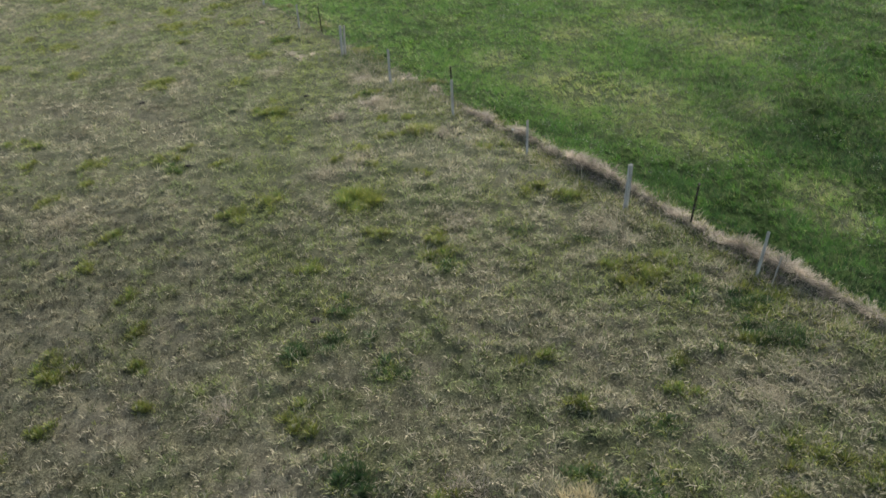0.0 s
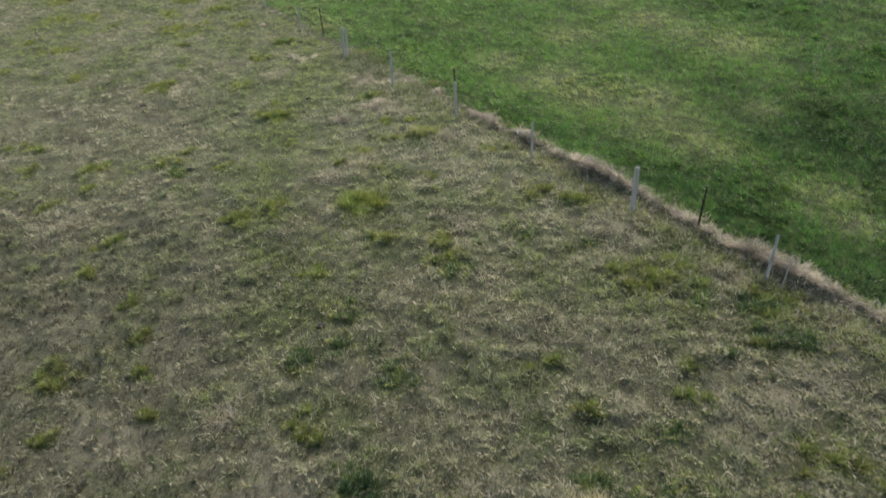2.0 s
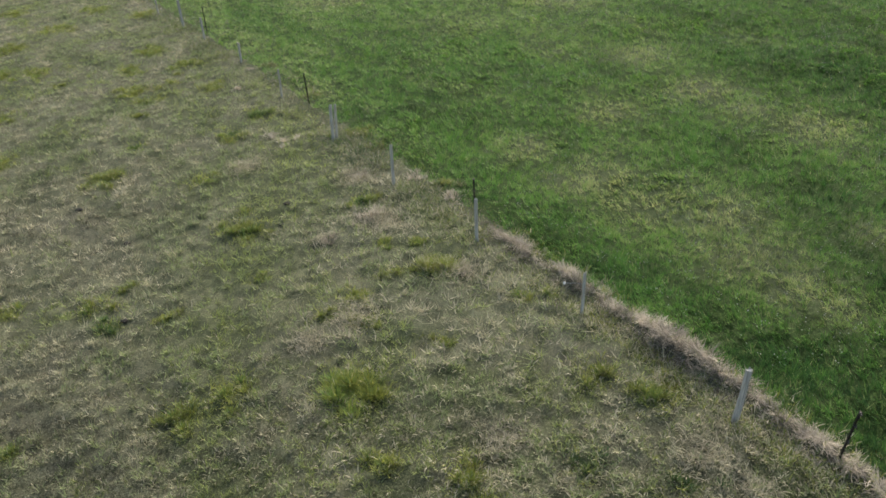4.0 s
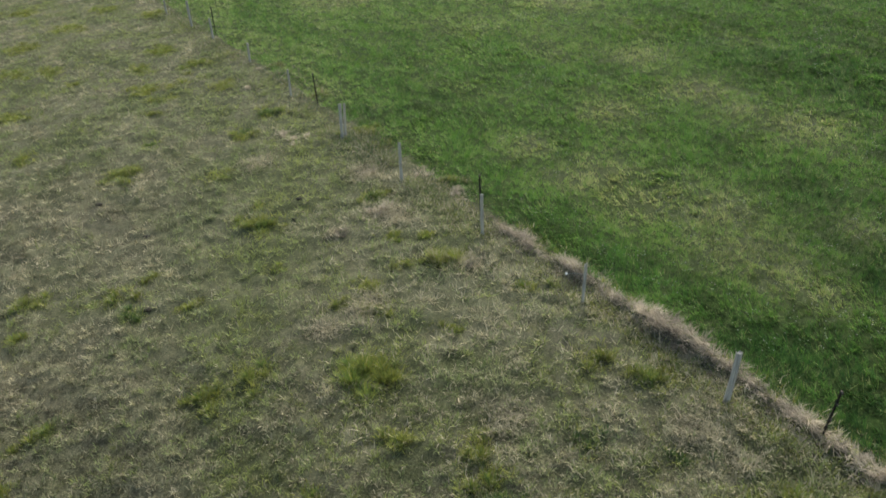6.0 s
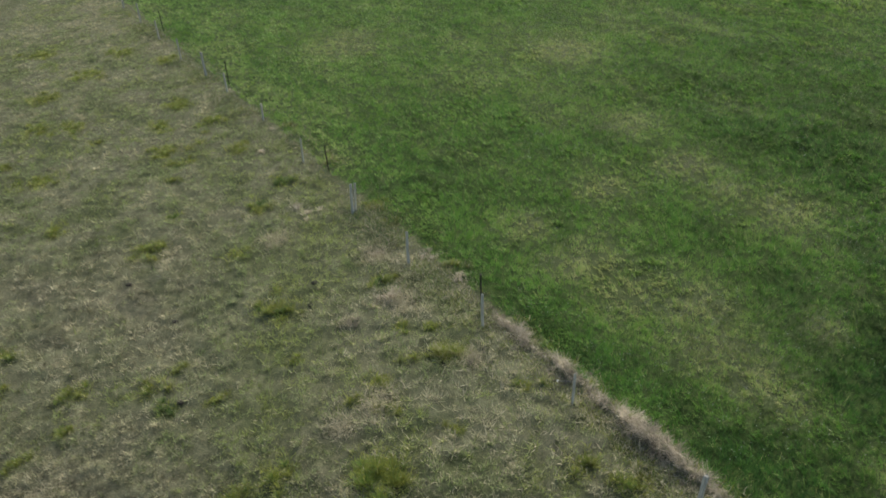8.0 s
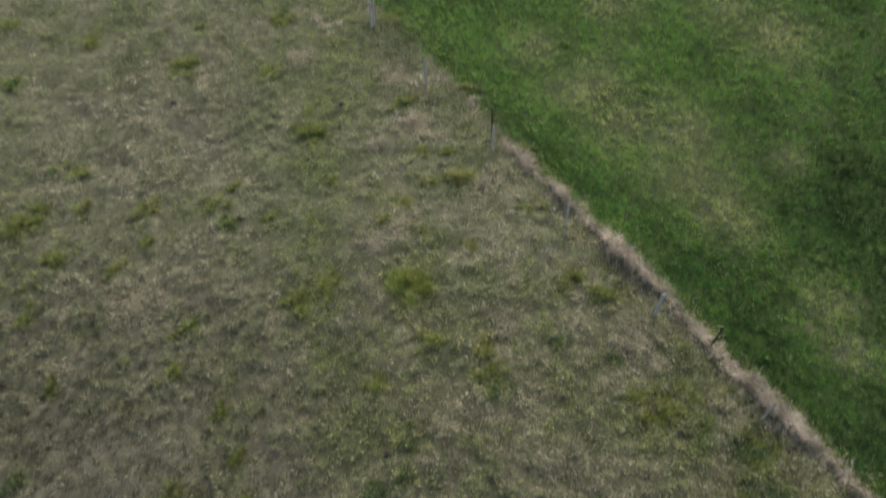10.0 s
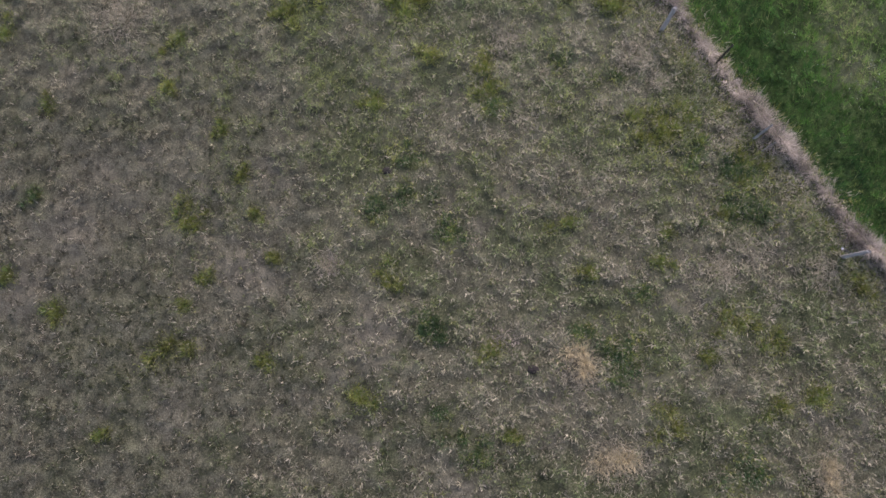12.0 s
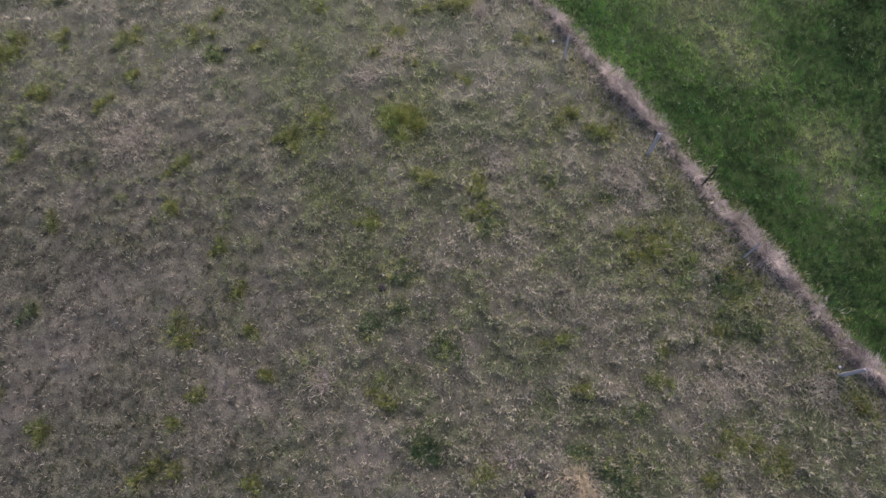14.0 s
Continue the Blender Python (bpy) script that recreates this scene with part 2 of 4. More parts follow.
def blade_material(name, stops, spread=0.5, gloss=0.55):
    """Grass: the hue runs along a ramp by the blade's own greenness, its lightness by the blade."""
    mat, nodes, links, bsdf = material(name)
    hue = attribute(nodes, "greenness")
    col = ramp(nodes, stops)
    links.new(hue.outputs["Fac"], col.inputs["Fac"])
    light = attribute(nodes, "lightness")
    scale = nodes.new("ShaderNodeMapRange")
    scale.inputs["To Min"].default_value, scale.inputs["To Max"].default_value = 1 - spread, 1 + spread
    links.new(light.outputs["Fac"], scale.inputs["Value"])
    grain = noise_node(nodes, links, 60.0, 2.0)
    vary = nodes.new("ShaderNodeMapRange")
    vary.inputs["To Min"].default_value, vary.inputs["To Max"].default_value = 0.75, 1.25
    links.new(grain.outputs["Fac"], vary.inputs["Value"])
    both = nodes.new("ShaderNodeMath")
    both.operation = "MULTIPLY"
    links.new(scale.outputs["Result"], both.inputs[0])
    links.new(vary.outputs["Result"], both.inputs[1])
    out = nodes.new("ShaderNodeVectorMath")
    out.operation = "SCALE"
    links.new(col.outputs["Color"], out.inputs[0])
    links.new(both.outputs["Value"], out.inputs["Scale"])
    links.new(out.outputs["Vector"], bsdf.inputs["Base Color"])
    bsdf.inputs["Roughness"].default_value = gloss
    bsdf.inputs["Specular IOR Level"].default_value = 0.3
    thin = nodes.new("ShaderNodeBsdfTranslucent")
    links.new(out.outputs["Vector"], thin.inputs["Color"])
    blend = nodes.new("ShaderNodeMixShader")
    blend.inputs["Fac"].default_value = 0.45
    links.new(bsdf.outputs["BSDF"], blend.inputs[1])
    links.new(thin.outputs["BSDF"], blend.inputs[2])
    links.new(blend.outputs["Shader"], nodes["Material Output"].inputs["Surface"])
    return mat


GRASS = blade_material("paddock_grass", [(0.0, (.52, .47, .36)), (.2, (.335, .31, .212)), (.36, (.215, .215, .128)), (.45, (.165, .210, .092)), (.51, (.205, .240, .076)), (.57, (.270, .275, .063)),
                                         (.68, (.125, .190, .050)), (.82, (.068, .118, .050)), (1.0, (.035, .080, .030))], 0.78, 0.5)
MEADOW = blade_material("meadow_grass", [(0.0, (.35, .345, .165)), (.25, (.190, .268, .075)), (.5, (.114, .226, .040)), (.75, (.057, .137, .030)),
                                         (1.0, (.026, .066, .021))], 0.65, 0.5)
HAY = blade_material("old_dead_grass", [(0.0, (.52, .465, .39)), (.4, (.38, .335, .275)), (.75, (.235, .205, .165)), (1.0, (.17, .19, .10))], 0.65, 0.7)


def ground_material():
    mat, nodes, links, bsdf = material("soil_and_thatch")
    fine, coarse = noise_node(nodes, links, 34.0, 7.0), noise_node(nodes, links, 5.0, 5.0)
    fine.inputs["Roughness"].default_value = 0.68
    thatch = ramp(nodes, [(.32, (.0138, .0137, .0092)), (.44, (.052, .0515, .035)), (.57, (.138, .138, .096)), (.70, (.325, .31, .226))])
    links.new(fine.outputs["Fac"], thatch.inputs["Fac"])
    olive = ramp(nodes, [(.32, (.013, .015, .009)), (.44, (.047, .051, .027)), (.57, (.142, .139, .090)), (.70, (.33, .31, .21))])
    links.new(fine.outputs["Fac"], olive.inputs["Fac"])
    straw = ramp(nodes, [(.30, (.040, .044, .027)), (.45, (.112, .122, .074)), (.6, (.205, .218, .140)), (.75, (.36, .355, .25))])
    links.new(fine.outputs["Fac"], straw.inputs["Fac"])
    soil = ramp(nodes, [(.3, (.068, .063, .048)), (.5, (.146, .136, .104)), (.7, (.240, .222, .172))])
    links.new(fine.outputs["Fac"], soil.inputs["Fac"])
    moss = ramp(nodes, [(.3, (.022, .032, .015)), (.5, (.065, .085, .035)), (.7, (.15, .165, .075))])
    links.new(fine.outputs["Fac"], moss.inputs["Fac"])
    sward = ramp(nodes, [(.3, (.013, .030, .008)), (.5, (.038, .074, .018)), (.7, (.10, .135, .045))])
    links.new(fine.outputs["Fac"], sward.inputs["Fac"])
    blotch = ramp(nodes, [(.34, (.66, .66, .67)), (.5, (.86, .86, .85)), (.66, (1.14, 1.12, 1.08))])
    links.new(coarse.outputs["Fac"], blotch.inputs["Fac"])
    col = mix(nodes, links, "MIX", attribute(nodes, "olive").outputs["Fac"], thatch.outputs["Color"], olive.outputs["Color"])
    col = mix(nodes, links, "MIX", attribute(nodes, "litter_and_light").outputs["Fac"], col, straw.outputs["Color"])
    col = mix(nodes, links, "MIX", attribute(nodes, "bare").outputs["Fac"], col, soil.outputs["Color"])
    col = mix(nodes, links, "MIX", attribute(nodes, "green").outputs["Fac"], col, moss.outputs["Color"])
    col = mix(nodes, links, "MIX", attribute(nodes, "meadow").outputs["Fac"], col, sward.outputs["Color"])
    col = mix(nodes, links, "MULTIPLY", 1.0, col, blotch.outputs["Color"])
    for scale, warp, wide, tone in ((15.0, 1.6, 0.032, (.38, .35, .255)), (27.0, 1.1, 0.040, (.31, .29, .20))):
        stalk = noise_node(nodes, links, scale, 1.5)
        stalk.inputs["Distortion"].default_value = warp
        off = nodes.new("ShaderNodeMath")
        off.operation = "SUBTRACT"
        links.new(stalk.outputs["Fac"], off.inputs[0])
        off.inputs[1].default_value = 0.5
        size = nodes.new("ShaderNodeMath")
        size.operation = "ABSOLUTE"
        links.new(off.outputs["Value"], size.inputs[0])
        line = nodes.new("ShaderNodeMapRange")
        line.inputs["From Min"].default_value, line.inputs["From Max"].default_value = wide, 0.2 * wide
        line.inputs["To Min"].default_value, line.inputs["To Max"].default_value = 0.0, 0.6
        links.new(size.outputs["Value"], line.inputs["Value"])
        some = nodes.new("ShaderNodeMath")
        some.operation = "MULTIPLY"
        links.new(line.outputs["Result"], some.inputs[0])
        links.new(attribute(nodes, "stalks").outputs["Fac"], some.inputs[1])
        some.use_clamp = True
        col = mix(nodes, links, "MIX", some.outputs["Value"], col, tone)
    links.new(col, bsdf.inputs["Base Color"])
    bsdf.inputs["Roughness"].default_value = 0.95
    bsdf.inputs["Specular IOR Level"].default_value = 0.1
    bump = nodes.new("ShaderNodeBump")
    bump.inputs["Strength"].default_value, bump.inputs["Distance"].default_value = 0.9, 0.03
    links.new(fine.outputs["Fac"], bump.inputs["Height"])
    links.new(bump.outputs["Normal"], bsdf.inputs["Normal"])
    return mat


def weathered_wood():
    mat, nodes, links, bsdf = material("weathered_grey_wood")
    co = nodes.new("ShaderNodeTexCoord")
    stretch = nodes.new("ShaderNodeMapping")
    stretch.inputs["Scale"].default_value = (60, 60, 3)
    tex = nodes.new("ShaderNodeTexNoise")
    tex.inputs["Detail"].default_value, tex.inputs["Scale"].default_value = 6, 1
    links.new(co.outputs["Object"], stretch.inputs["Vector"])
    links.new(stretch.outputs["Vector"], tex.inputs["Vector"])
    col = ramp(nodes, [(.3, (.24, .222, .195)), (.5, (.45, .42, .375)), (.7, (.60, .565, .51))])
    links.new(tex.outputs["Fac"], col.inputs["Fac"])
    links.new(col.outputs["Color"], bsdf.inputs["Base Color"])
    bsdf.inputs["Roughness"].default_value = 0.9
    bsdf.inputs["Specular IOR Level"].default_value = 0.15
    bump = nodes.new("ShaderNodeBump")
    bump.inputs["Strength"].default_value, bump.inputs["Distance"].default_value = 0.8, 0.006
    links.new(tex.outputs["Fac"], bump.inputs["Height"])
    links.new(bump.outputs["Normal"], bsdf.inputs["Normal"])
    return mat


def plain(name, a, b, rough, metal=0.0, scale=40.0):
    mat, nodes, links, bsdf = material(name)
    tex = noise_node(nodes, links, scale, 5.0)
    col = ramp(nodes, [(.35, a), (.65, b)])
    links.new(tex.outputs["Fac"], col.inputs["Fac"])
    links.new(col.outputs["Color"], bsdf.inputs["Base Color"])
    bsdf.inputs["Roughness"].default_value, bsdf.inputs["Metallic"].default_value = rough, metal
    return mat


GOLD = blade_material("golden_dead_grass", [(0.0, (.56, .50, .33)), (.5, (.42, .36, .225)), (1.0, (.25, .21, .125))], 0.6, 0.6)
SOIL = ground_material()
WOOD = weathered_wood()
STEEL = plain("black_painted_steel", (.010, .010, .011), (.028, .024, .022), 0.5, 0.3)
ZINC = plain("dull_galvanised_wire", (.22, .23, .24), (.36, .37, .38), 0.5, 0.8)
PLASTIC = plain("black_plastic", (.012, .012, .012), (.02, .02, .02), 0.45)
WHITE = plain("white_porcelain", (.70, .70, .68), (.80, .80, .78), 0.35)
DUNG = plain("dry_dung", (.010, .008, .006), (.026, .021, .017), 0.9, 0.0, 25.0)
PETAL = plain("clover_petals", (.50, .50, .44), (.72, .72, .66), 0.8)


# ---- helpers for meshes ----
def mesh_from(name, verts, faces, mat, attributes=()):
    """verts (n, 3); faces (m, 3); attributes: pairs of name and one float a vertex."""
    me = bpy.data.meshes.new(name)
    verts, faces = np.ascontiguousarray(verts, dtype=np.float32), np.ascontiguousarray(faces, dtype=np.int32)
    me.vertices.add(len(verts))
    me.vertices.foreach_set("co", verts.ravel())
    me.loops.add(faces.size)
    me.loops.foreach_set("vertex_index", faces.ravel())
    me.polygons.add(len(faces))
    me.polygons.foreach_set("loop_start", np.arange(0, faces.size, faces.shape[1], dtype=np.int32))
    me.polygons.foreach_set("loop_total", np.full(len(faces), faces.shape[1], dtype=np.int32))
    for key, values in attributes:
        me.attributes.new(key, "FLOAT", "POINT").data.foreach_set("value", np.ascontiguousarray(values, dtype=np.float32))
    me.update(calc_edges=True)
    me.materials.append(mat)
    return me


def part(name, bm, mat, parent=None, label="", smooth=False):
    me = bpy.data.meshes.new(name)
    bm.to_mesh(me)
    bm.free()
    for f in me.polygons:
        f.use_smooth = smooth
    me.materials.append(mat)
    ob = new(name, me)
    if parent:
        ob.parent = parent
    return tagged(ob, label)


def blades(root, azimuth, length, width, lean, droop, rings=1):
    """Blades of grass as tapering strips. lean: how far from upright they start, droop: how much further they bend, in radians.
    Returns vertices and triangles; a blade has 2 * rings + 1 vertices, in order."""
    n = len(root)
    out = np.stack([np.cos(azimuth), np.sin(azimuth)], 1)
    side = np.stack([-out[:, 1], out[:, 0], 0 * azimuth], 1) * (width / 2)[:, None]
    rows, place = [], root.astype(float).copy()
    for k in range(rings):
        taper = 1.0 - 0.45 * k / max(rings, 1)
        rows += [place - side * taper, place + side * taper]
        bend = lean + droop * (k + 0.5) / rings
        seg = (length / rings)[:, None]
        place = place + seg * np.concatenate([out * np.sin(bend)[:, None], np.cos(bend)[:, None]], 1)
    rows.append(place)
    per = 2 * rings + 1
    verts = np.stack(rows, 1).reshape(n * per, 3)
    tris = []
    for k in range(rings - 1):
        a = 2 * k
        tris += [(a, a + 1, a + 3), (a, a + 3, a + 2)]
    tris.append((2 * rings - 2, 2 * rings - 1, 2 * rings))
    faces = (np.arange(n)[:, None, None] * per + np.array(tris)[None]).reshape(-1, 3)
    return verts, faces


def sward(name, mat, root, azimuth, length, width, lean, droop, green, light, rings=1):
    verts, faces = blades(root, azimuth, length, width, lean, droop, rings)
    per = 2 * rings + 1
    return mesh_from(name, verts, faces, mat, (("greenness", np.repeat(np.clip(green, 0, 1), per)), ("lightness", np.repeat(np.clip(light, 0, 1), per))))


# ---- ground: one sheet, fine near the fence, coarse to the horizon ----
def ground():
    def lines(a, pieces):
        far = np.array([3, 8, 20, 60, 200, 700, 2500.0])
        rows, at = [(a - far)[::-1]], a
        for b, pitch in pieces:
            rows.append(np.arange(at, b - pitch / 2, pitch))
            at = b
        return np.concatenate(rows + [[at], at + far])
    xs, ys = lines(-46.0, ((-30, 0.6), (-15, 0.22), (13, 0.14), (32, 0.3), (46, 0.6))), lines(-14.0, ((2, 0.6), (22, 0.14), (34, 0.24), (50, 0.4), (64, 0.7)))
    gx, gy = np.meshgrid(xs, ys)
    x, y = gx.ravel(), gy.ravel()
    near = step(60, 46, np.abs(x - 1)) * step(52, 38, np.abs(y - 26))
    z = ground_height(x, y) * near
    c = across(x, y)
    edge = step(0.66, 0.86, c + 0.35 * (fbm(x, y, 0.6, 70) - 0.5))
    under = 0.6 * np.exp(-((c - bank_line(along(x, y)) + 0.10) / 0.22) ** 2) * step(16, 11, along(x, y))
    green, dead, bare = (near * m for m in paddock_masks(x, y))
    # Straw cover; its y step also paints the sheen of distant ground.
    litter_and_light = np.clip(0.05 + 0.65 * step(12, 20, y) + near * (0.5 * (fbm(x, y, 1.1, 73) - 0.5) + 0.4 * (hummocks(x, y) - 0.5)) - 0.25 * spots(x, y, BROWN), 0, 1)
    # The hummock terms of both masks paint lit tops and shaded hollows.
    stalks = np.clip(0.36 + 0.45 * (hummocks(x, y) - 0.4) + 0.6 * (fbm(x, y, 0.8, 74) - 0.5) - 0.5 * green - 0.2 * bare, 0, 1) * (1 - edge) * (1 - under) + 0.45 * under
    i = np.arange(len(ys) - 1)[:, None] * len(xs) + np.arange(len(xs) - 1)[None]
    faces = np.stack([i, i + 1, i + len(xs) + 1, i + len(xs)], -1).reshape(-1, 4)
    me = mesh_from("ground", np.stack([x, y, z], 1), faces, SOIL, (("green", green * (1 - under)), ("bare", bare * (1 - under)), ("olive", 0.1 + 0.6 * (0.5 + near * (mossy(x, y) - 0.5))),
                   ("litter_and_light", litter_and_light * (1 - under)), ("meadow", edge * (1 - under) * (1 - 0.6 * meadow_masks(x, y)[1])), ("stalks", stalks)))
    me.polygons.foreach_set("use_smooth", np.ones(len(faces), dtype=bool))
    return tagged(new("ground", me), "uneven pasture soil with grey thatch and moss", "ground", kind="structure")


ground()


# ---- the swards ----
def scatter(x0, x1, y0, y1, density, keep):
    n = int((x1 - x0) * (y1 - y0) * density)
    x, y = RNG.uniform(x0, x1, n), RNG.uniform(y0, y1, n)
    k = keep(x, y)
    return x[k], y[k]


def left_of_view(x, y):
    return x > -13.0 - 0.46 * (y - 5)


def right_of_view(x, y):
    return x < 10.5 + 0.56 * np.maximum(y - 8, 0)


def paddock_sward(name, y0, y1, clumps, per, size, rings):
    """Grazed grass in small clumps, each with a tone of its own and painted shade in hollows: thin curled blades, green
    or dead.
    """
    cx, cy = scatter(-32, 12, y0, y1, clumps, lambda x, y: left_of_view(x, y) & right_of_view(x, y) & (across(x, y) < 0.40))
    green, dead, bare = paddock_masks(cx, cy)
    open_ground = step(15, 11, cy)
    hum = hummocks(cx, cy)
    keep = (RNG.random(len(cx)) > (0.25 + 0.4 * open_ground) * bare) & (RNG.random(len(cx)) < 0.66 - 0.10 * open_ground + 0.5 * hum)
    cx, cy, green, dead, hum = cx[keep], cy[keep], green[keep], dead[keep], hum[keep]
    n = len(cx)
    moss = mossy(cx, cy)
    base = 0.30 + 0.05 * moss + 0.42 * green - 0.12 * dead + RNG.normal(0, 0.05, n) * (1 + moss) + 0.07 * step(14, 24, cy)
    base = base + 0.14 * (vnoise(cx, cy, 0.27, 77) - 0.5) + 0.20 * (vnoise(cx, cy, 0.75, 78) - 0.5) * step(10, 15, cy)
    fresh = step(0.47, 0.64, fbm(cx, cy, 1.15, 86)) * step(9, 13, cy) * (1 - 0.8 * spots(cx, cy, BROWN, 1.3))
    fresh = np.maximum.reduce([fresh, spots(cx, cy, LANE, 1.25), 0.9 * spots(cx, cy, DULL, 1.2)])
    base = base + 0.11 * fresh - 0.09 * spots(cx, cy, BROWN, 1.3) * step(13, 17, cy) + 0.05 * step(13, 9, cy) * (1 - moss)
    base = np.minimum(base, 0.46 + 0.05 * fresh + 0.22 * np.maximum(spots(cx, cy, LUSH, 1.2), 0.6 * spots(cx, cy, TUFTS)))
    base = base - 0.16 * step(0.55, 0.70, fbm(cx, cy, 0.9, 79)) * step(13, 18, cy) * (1 - green)
    radius = RNG.uniform(0.018, 0.060, n) * size
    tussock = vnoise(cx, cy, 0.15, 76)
    # The hum term paints light on hummocks and shade in hollows into the tone.
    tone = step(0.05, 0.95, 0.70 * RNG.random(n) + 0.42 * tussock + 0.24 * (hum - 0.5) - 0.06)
    i = np.repeat(np.arange(n), per)
    m = len(i)
    a, r = RNG.uniform(0, 2 * np.pi, m), np.sqrt(RNG.random(m))
    x, y = cx[i] + radius[i] * r * np.cos(a), cy[i] + radius[i] * r * np.sin(a)
    length = RNG.uniform(0.045, 0.115, m) * size * (0.7 + 0.6 * tone[i]) * (1 + 0.2 * green[i]) * np.where(RNG.random(m) < 0.04, 1.6, 1.0)
    straw = RNG.random(m) < (0.05 + 0.10 * dead[i] + 0.17 * moss[i]) * (1 - 0.8 * green[i]) * (0.1 + 1.6 * tone[i]) * (1 + 0.9 * step(14, 19, y) * (vnoise(x, y, 0.6, 79) > 0.5))
    shade = np.where(straw, 0.02 + 0.2 * RNG.random(m), np.minimum(base[i] + RNG.normal(0, 0.06, m), 0.47 + 0.05 * fresh[i] + 0.25 * np.maximum(spots(x, y, LUSH, 1.2), 0.6 * spots(x, y, TUFTS))))
    # The rising y steps paint the sheen of distant grass into the blade colour.
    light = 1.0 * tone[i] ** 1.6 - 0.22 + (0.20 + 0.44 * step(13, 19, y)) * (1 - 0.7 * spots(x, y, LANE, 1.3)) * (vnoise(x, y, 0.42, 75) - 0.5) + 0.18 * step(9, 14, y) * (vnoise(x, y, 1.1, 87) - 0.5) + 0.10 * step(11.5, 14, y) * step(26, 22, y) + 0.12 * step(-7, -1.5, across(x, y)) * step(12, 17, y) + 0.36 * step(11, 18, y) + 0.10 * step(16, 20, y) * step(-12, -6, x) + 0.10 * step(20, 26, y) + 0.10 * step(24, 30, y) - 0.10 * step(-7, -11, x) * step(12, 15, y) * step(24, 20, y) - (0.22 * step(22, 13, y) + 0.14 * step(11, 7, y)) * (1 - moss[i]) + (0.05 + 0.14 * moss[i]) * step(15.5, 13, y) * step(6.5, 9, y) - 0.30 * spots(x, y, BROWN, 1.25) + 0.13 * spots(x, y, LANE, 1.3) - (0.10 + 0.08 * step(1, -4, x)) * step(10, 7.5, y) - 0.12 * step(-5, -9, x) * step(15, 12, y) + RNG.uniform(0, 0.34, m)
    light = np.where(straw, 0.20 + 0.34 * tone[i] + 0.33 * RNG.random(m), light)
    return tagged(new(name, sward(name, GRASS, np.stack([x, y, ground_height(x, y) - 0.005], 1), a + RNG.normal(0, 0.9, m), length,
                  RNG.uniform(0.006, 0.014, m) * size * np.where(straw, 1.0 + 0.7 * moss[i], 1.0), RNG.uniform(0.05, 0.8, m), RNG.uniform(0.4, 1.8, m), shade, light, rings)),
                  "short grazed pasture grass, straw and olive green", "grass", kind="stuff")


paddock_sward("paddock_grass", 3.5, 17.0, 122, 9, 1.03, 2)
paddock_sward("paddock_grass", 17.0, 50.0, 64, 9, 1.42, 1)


def margin_sward():
    """Sparser grass on the paddock round about, thinning out."""
    x, y = scatter(-42, 24, -12, 52, 55, lambda x, y: (across(x, y) < 0.4) & ~((y > 3.5) & left_of_view(x, y) & right_of_view(x, y)))
    keep = RNG.random(len(x)) < step(0, 1, 1.1 - np.maximum.reduce([(3.5 - y) / 15, (-14 - 0.46 * (y - 5) - x) / 14, (x - 11) / 13]))
    x, y = x[keep], y[keep]
    n = len(x)
    return tagged(new("margin_grass", sward("margin_grass", GRASS, np.stack([x, y, ground_height(x, y) - 0.03], 1), RNG.uniform(0, 6.28, n), RNG.uniform(0.09, 0.18, n),
                  RNG.uniform(0.02, 0.04, n), RNG.uniform(0.3, 1.2, n), 0 * x, 0.28 + 0.08 * mossy(x, y) + RNG.normal(0, 0.12, n), 0.2 + 0.35 * hummocks(x, y) + 0.5 * RNG.random(n))),
                  "sparse short pasture grass", "grass", kind="stuff")


margin_sward()


